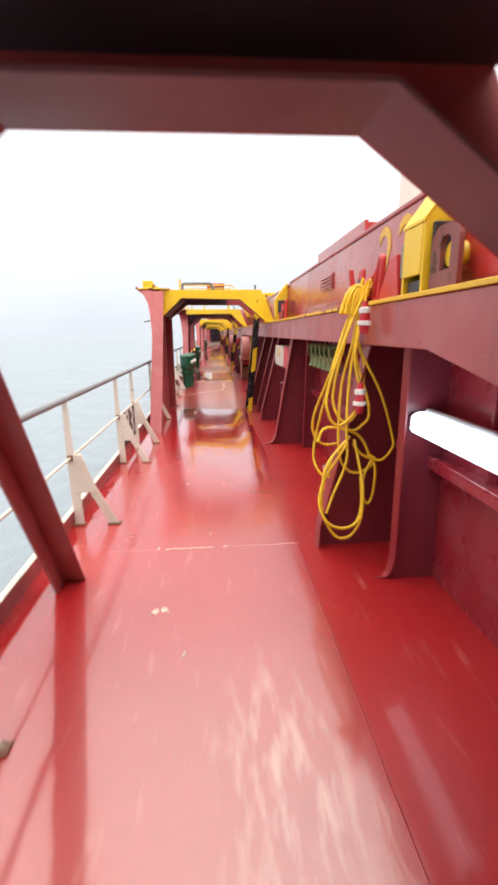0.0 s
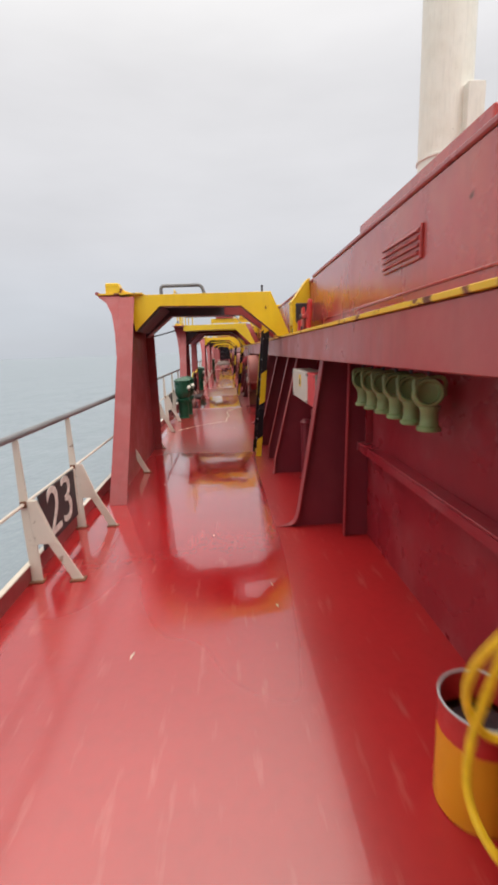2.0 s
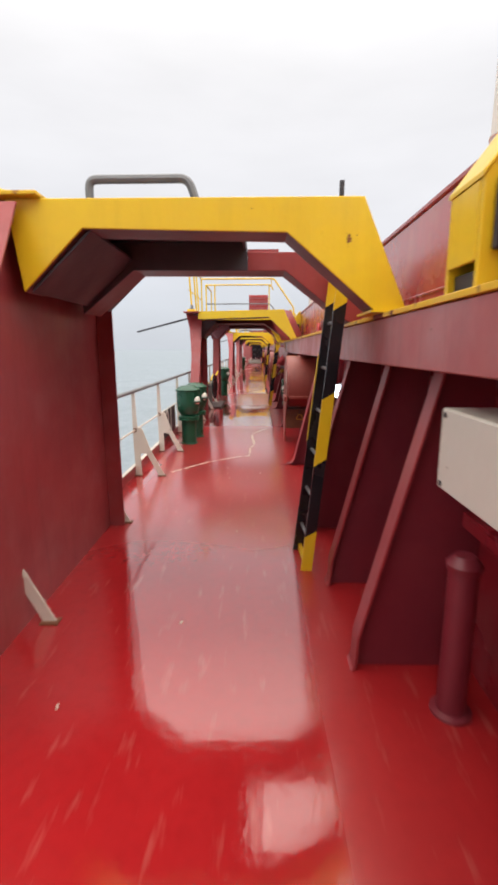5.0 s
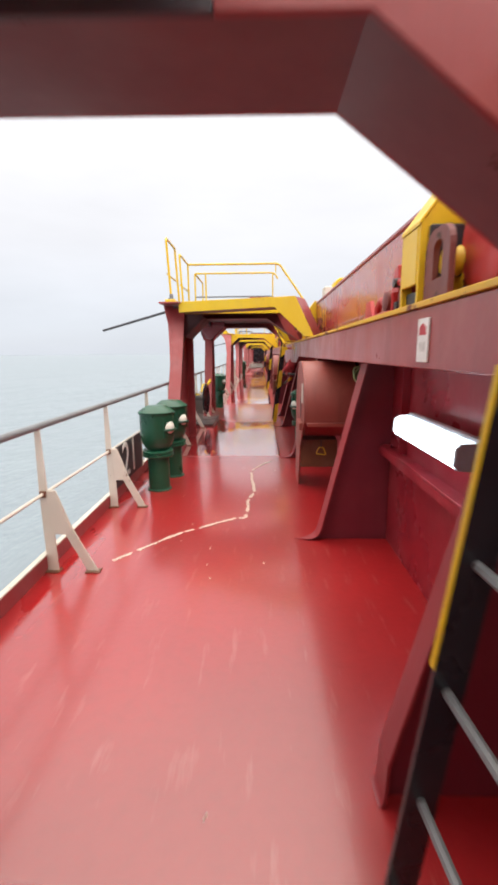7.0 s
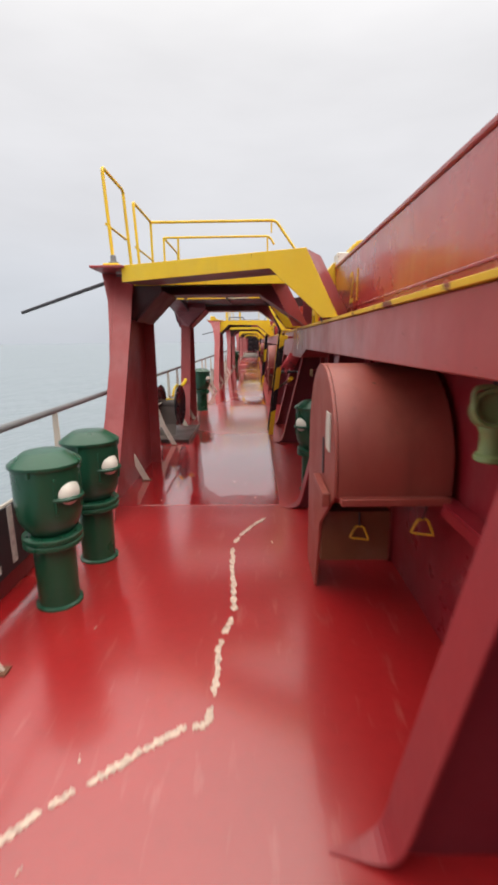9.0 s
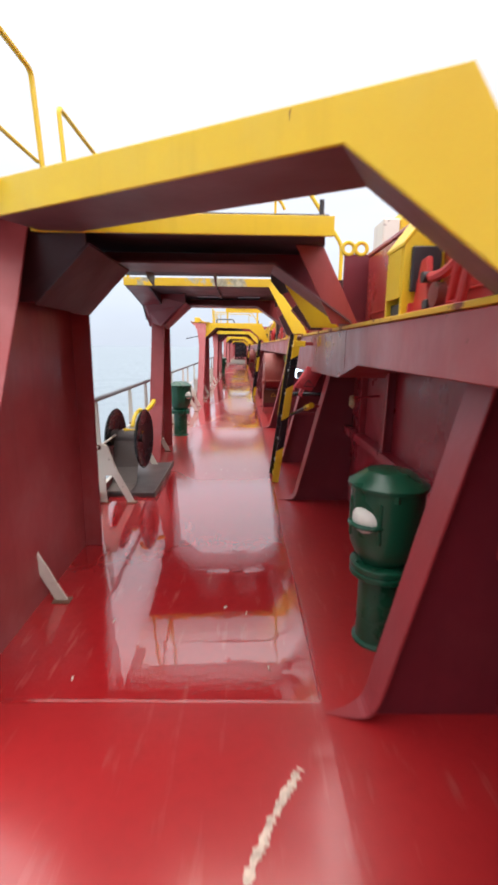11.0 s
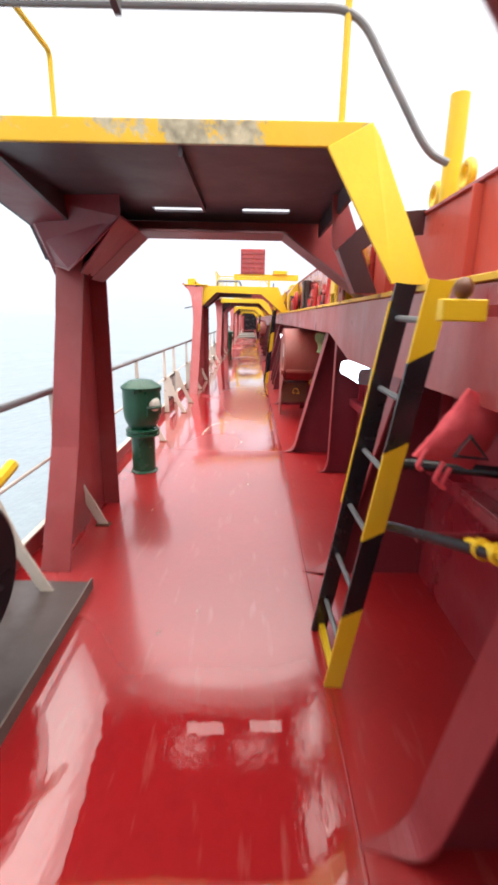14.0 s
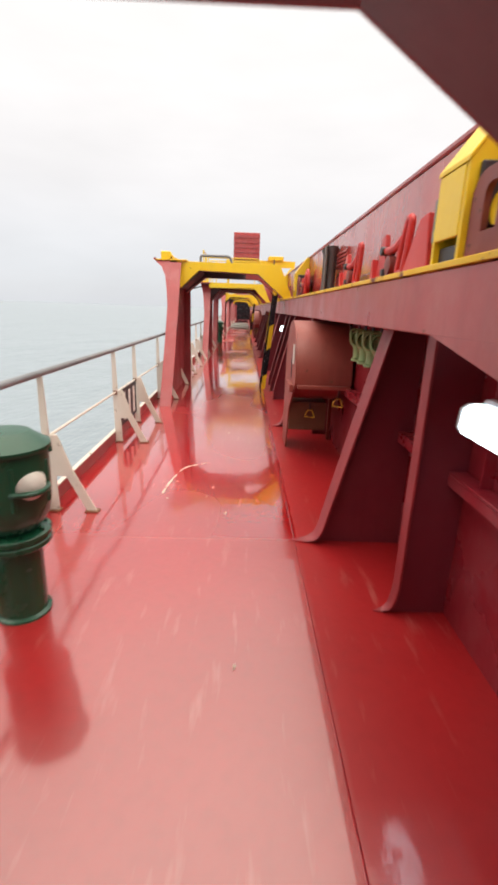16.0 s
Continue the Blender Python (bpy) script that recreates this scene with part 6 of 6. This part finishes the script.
part("side_house", Bx(2.0, 3.4, 65.0, 67.0, 5.984, 6.35), M_YELLOW, lb, bevel=0.03)

# ---- weld seams and worn patches on the deck ----
for y in (1.975, 15.12, 22.86, 36.0):
    part("weld_seam", Tu([(-1.25, y, -0.002), (0.29, y + rnd.uniform(-0.02, 0.02), -0.003)], 0.006, 6), M_DECK, deck)
part("weld_seam", Tu([(0.262, Y0 + 0.5, -0.004), (0.262, 1.98, -0.004)], 0.007, 6), M_DECK, deck)
part("weld_seam", Tu([(0.29, 15.12, -0.004), (0.335, 20.5, -0.004), (0.335, 60.0, -0.004)], 0.007, 6), M_DECK, deck)


def worn(pts, w, fine=8):
    """Bare filler showing along a cracked line in the paint."""
    pts = smooth_line(pts, fine)
    step = fine // 8
    k = 0
    while k < len(pts) - 2:
        n = rnd.randint(2 * step, 7 * step)
        seg = pts[k:k + n + 1]
        if len(seg) >= 2:
            b = bmesh.new()
            le, ri = [], []
            for i, p in enumerate(seg):
                q = seg[min(i + 1, len(seg) - 1)] - seg[max(i - 1, 0)]
                s = Vector((-q.y, q.x, 0)).normalized()
                ww = w * (0.3 if i in (0, len(seg) - 1) else 1)
                le.append(b.verts.new((p + s * ww * rnd.uniform(0.12, 0.55)) + Vector((0, 0, 0.003))))
                ri.append(b.verts.new((p - s * ww * rnd.uniform(0.12, 0.55)) + Vector((0, 0, 0.003))))
            for i in range(len(seg) - 1):
                b.faces.new((le[i], ri[i], ri[i + 1], le[i + 1]))
            ex = bmesh.ops.extrude_face_region(b, geom=list(b.faces))
            for v in ex["geom"]:
                if isinstance(v, bmesh.types.BMVert):
                    v.co.z -= 0.002
            part("worn_patch", b, M_CHALK, deck, "bare pale filler in cracked paint")
        k += n + rnd.randint(0, step + 1)


worn([(-1.22, 11.28, 0), (-1.05, 11.5, 0), (-0.80, 11.82, 0), (-0.53, 12.05, 0), (-0.29, 12.24, 0), (-0.16, 12.32, 0), (-0.15, 12.85, 0), (-0.09, 13.18, 0), (-0.13, 14.1, 0), (0.0, 14.5, 0), (0.15, 14.74, 0)], 0.05, 32)
worn([(-0.79, 1.14, 0), (-0.75, 1.13, 0), (-0.70, 1.15, 0)], 0.09)
worn([(-0.80, 23.7, 0), (-0.78, 23.95, 0), (-0.69, 24.4, 0), (-0.45, 24.6, 0)], 0.03, 24)
worn([(-0.8, 1.97, 0), (-0.3, 1.98, 0)], 0.02, 32)
for _ in range(34):
    x, y = rnd.uniform(-1.1, 0.25), rnd.uniform(-1.2, 26)
    worn([(x, y, 0), (x + rnd.uniform(-0.015, 0.015), y + rnd.uniform(0.02, 0.06), 0)], rnd.uniform(0.008, 0.022))

bar2 = thing("stowed_pole", (0.6, 18.4, 1.16), "dark pole stowed level behind the ladder", "pole", group="stowed poles")
part("pole", Tu([(0.47, 18.86, 1.14), (1.10, 18.60, 1.16)], 0.024, 10), M_BLACK, bar2, smooth=True)
part("bracket", Bx(1.06, 1.118, 18.55, 18.64, 1.12, 1.20), M_WALL, bar2)
hank = thing("rope_hank", (0.85, 17.2, 1.22), "small hank of cream rope hung under the girder", "rope")
for k in range(4):
    a0 = 0.5 * k
    part("strand", Tu([(0.86 + 0.008 * k, 17.2 + (0.028 + 0.004 * k) * math.cos(a), 1.235 + (0.042 + 0.003 * k) * math.sin(a) - 0.01 * math.cos(2 * a + a0)) for a in [2 * math.pi * q / 16 for q in range(16)]], 0.006, 6, True), M_ROPE, hank, smooth=True)
part("peg", Tu([(0.85, 17.20, 1.275), (1.119, 17.20, 1.29)], 0.010, 8), M_WALL, hank)
bk2 = thing("ladder_bracket", (0.66, 18.5, 1.75), "small yellow bracket holding the ladder to the girder", "bracket")
part("arm", Bx(0.475, 0.61, 18.42, 18.47, 1.715, 1.78), M_YELLOW, bk2, bevel=0.004)
part("stem", Bx(0.612, 0.699, 18.43, 18.46, 1.73, 1.765), M_GIRDER, bk2)
part("knob", La([(0.012, 0), (0.026, 0.012), (0.03, 0.035), (0.02, 0.055), (0.006, 0.062)], (0.54, 18.445, 1.781), 16), M_BROWN, bk2, "rusty knob", smooth=True)

# ---- open tin standing on deck behind the coil ----
tin = thing("paint_tin", (0.77, 2.62, 0), "open yellow tin with a red band standing on deck", "tin")
part("body", La([(0.135, 0.0), (0.15, 0.006), (0.15, 0.32)], (0.77, 2.62, 0.0), 28), M_ORANGEY, tin, smooth=True)
band = part("band", La([(0.1505, 0.32), (0.1505, 0.42), (0.153, 0.425), (0.153, 0.435), (0.146, 0.435), (0.146, 0.30), (0.02, 0.30)], (0.77, 2.62, 0.0), 28), M_CLAMP, tin, "red painted band", smooth=True)
# Dark disc below the rim: the shade inside is put into its colour.
part("dark_inside", La([(0.10, 0.302), (0.144, 0.304), (0.144, 0.315), (0.05, 0.33)], (0.77, 2.62, 0.0), 28), M_DARK, tin, "dark disc standing for the shaded inside")
part("rim", Tu([(0.77 + 0.15 * math.cos(a), 2.62 + 0.15 * math.sin(a), 0.438) for a in [2 * math.pi * q / 28 for q in range(28)]], 0.005, 6, True), M_LAMPW, band, "bare metal rim", smooth=True)
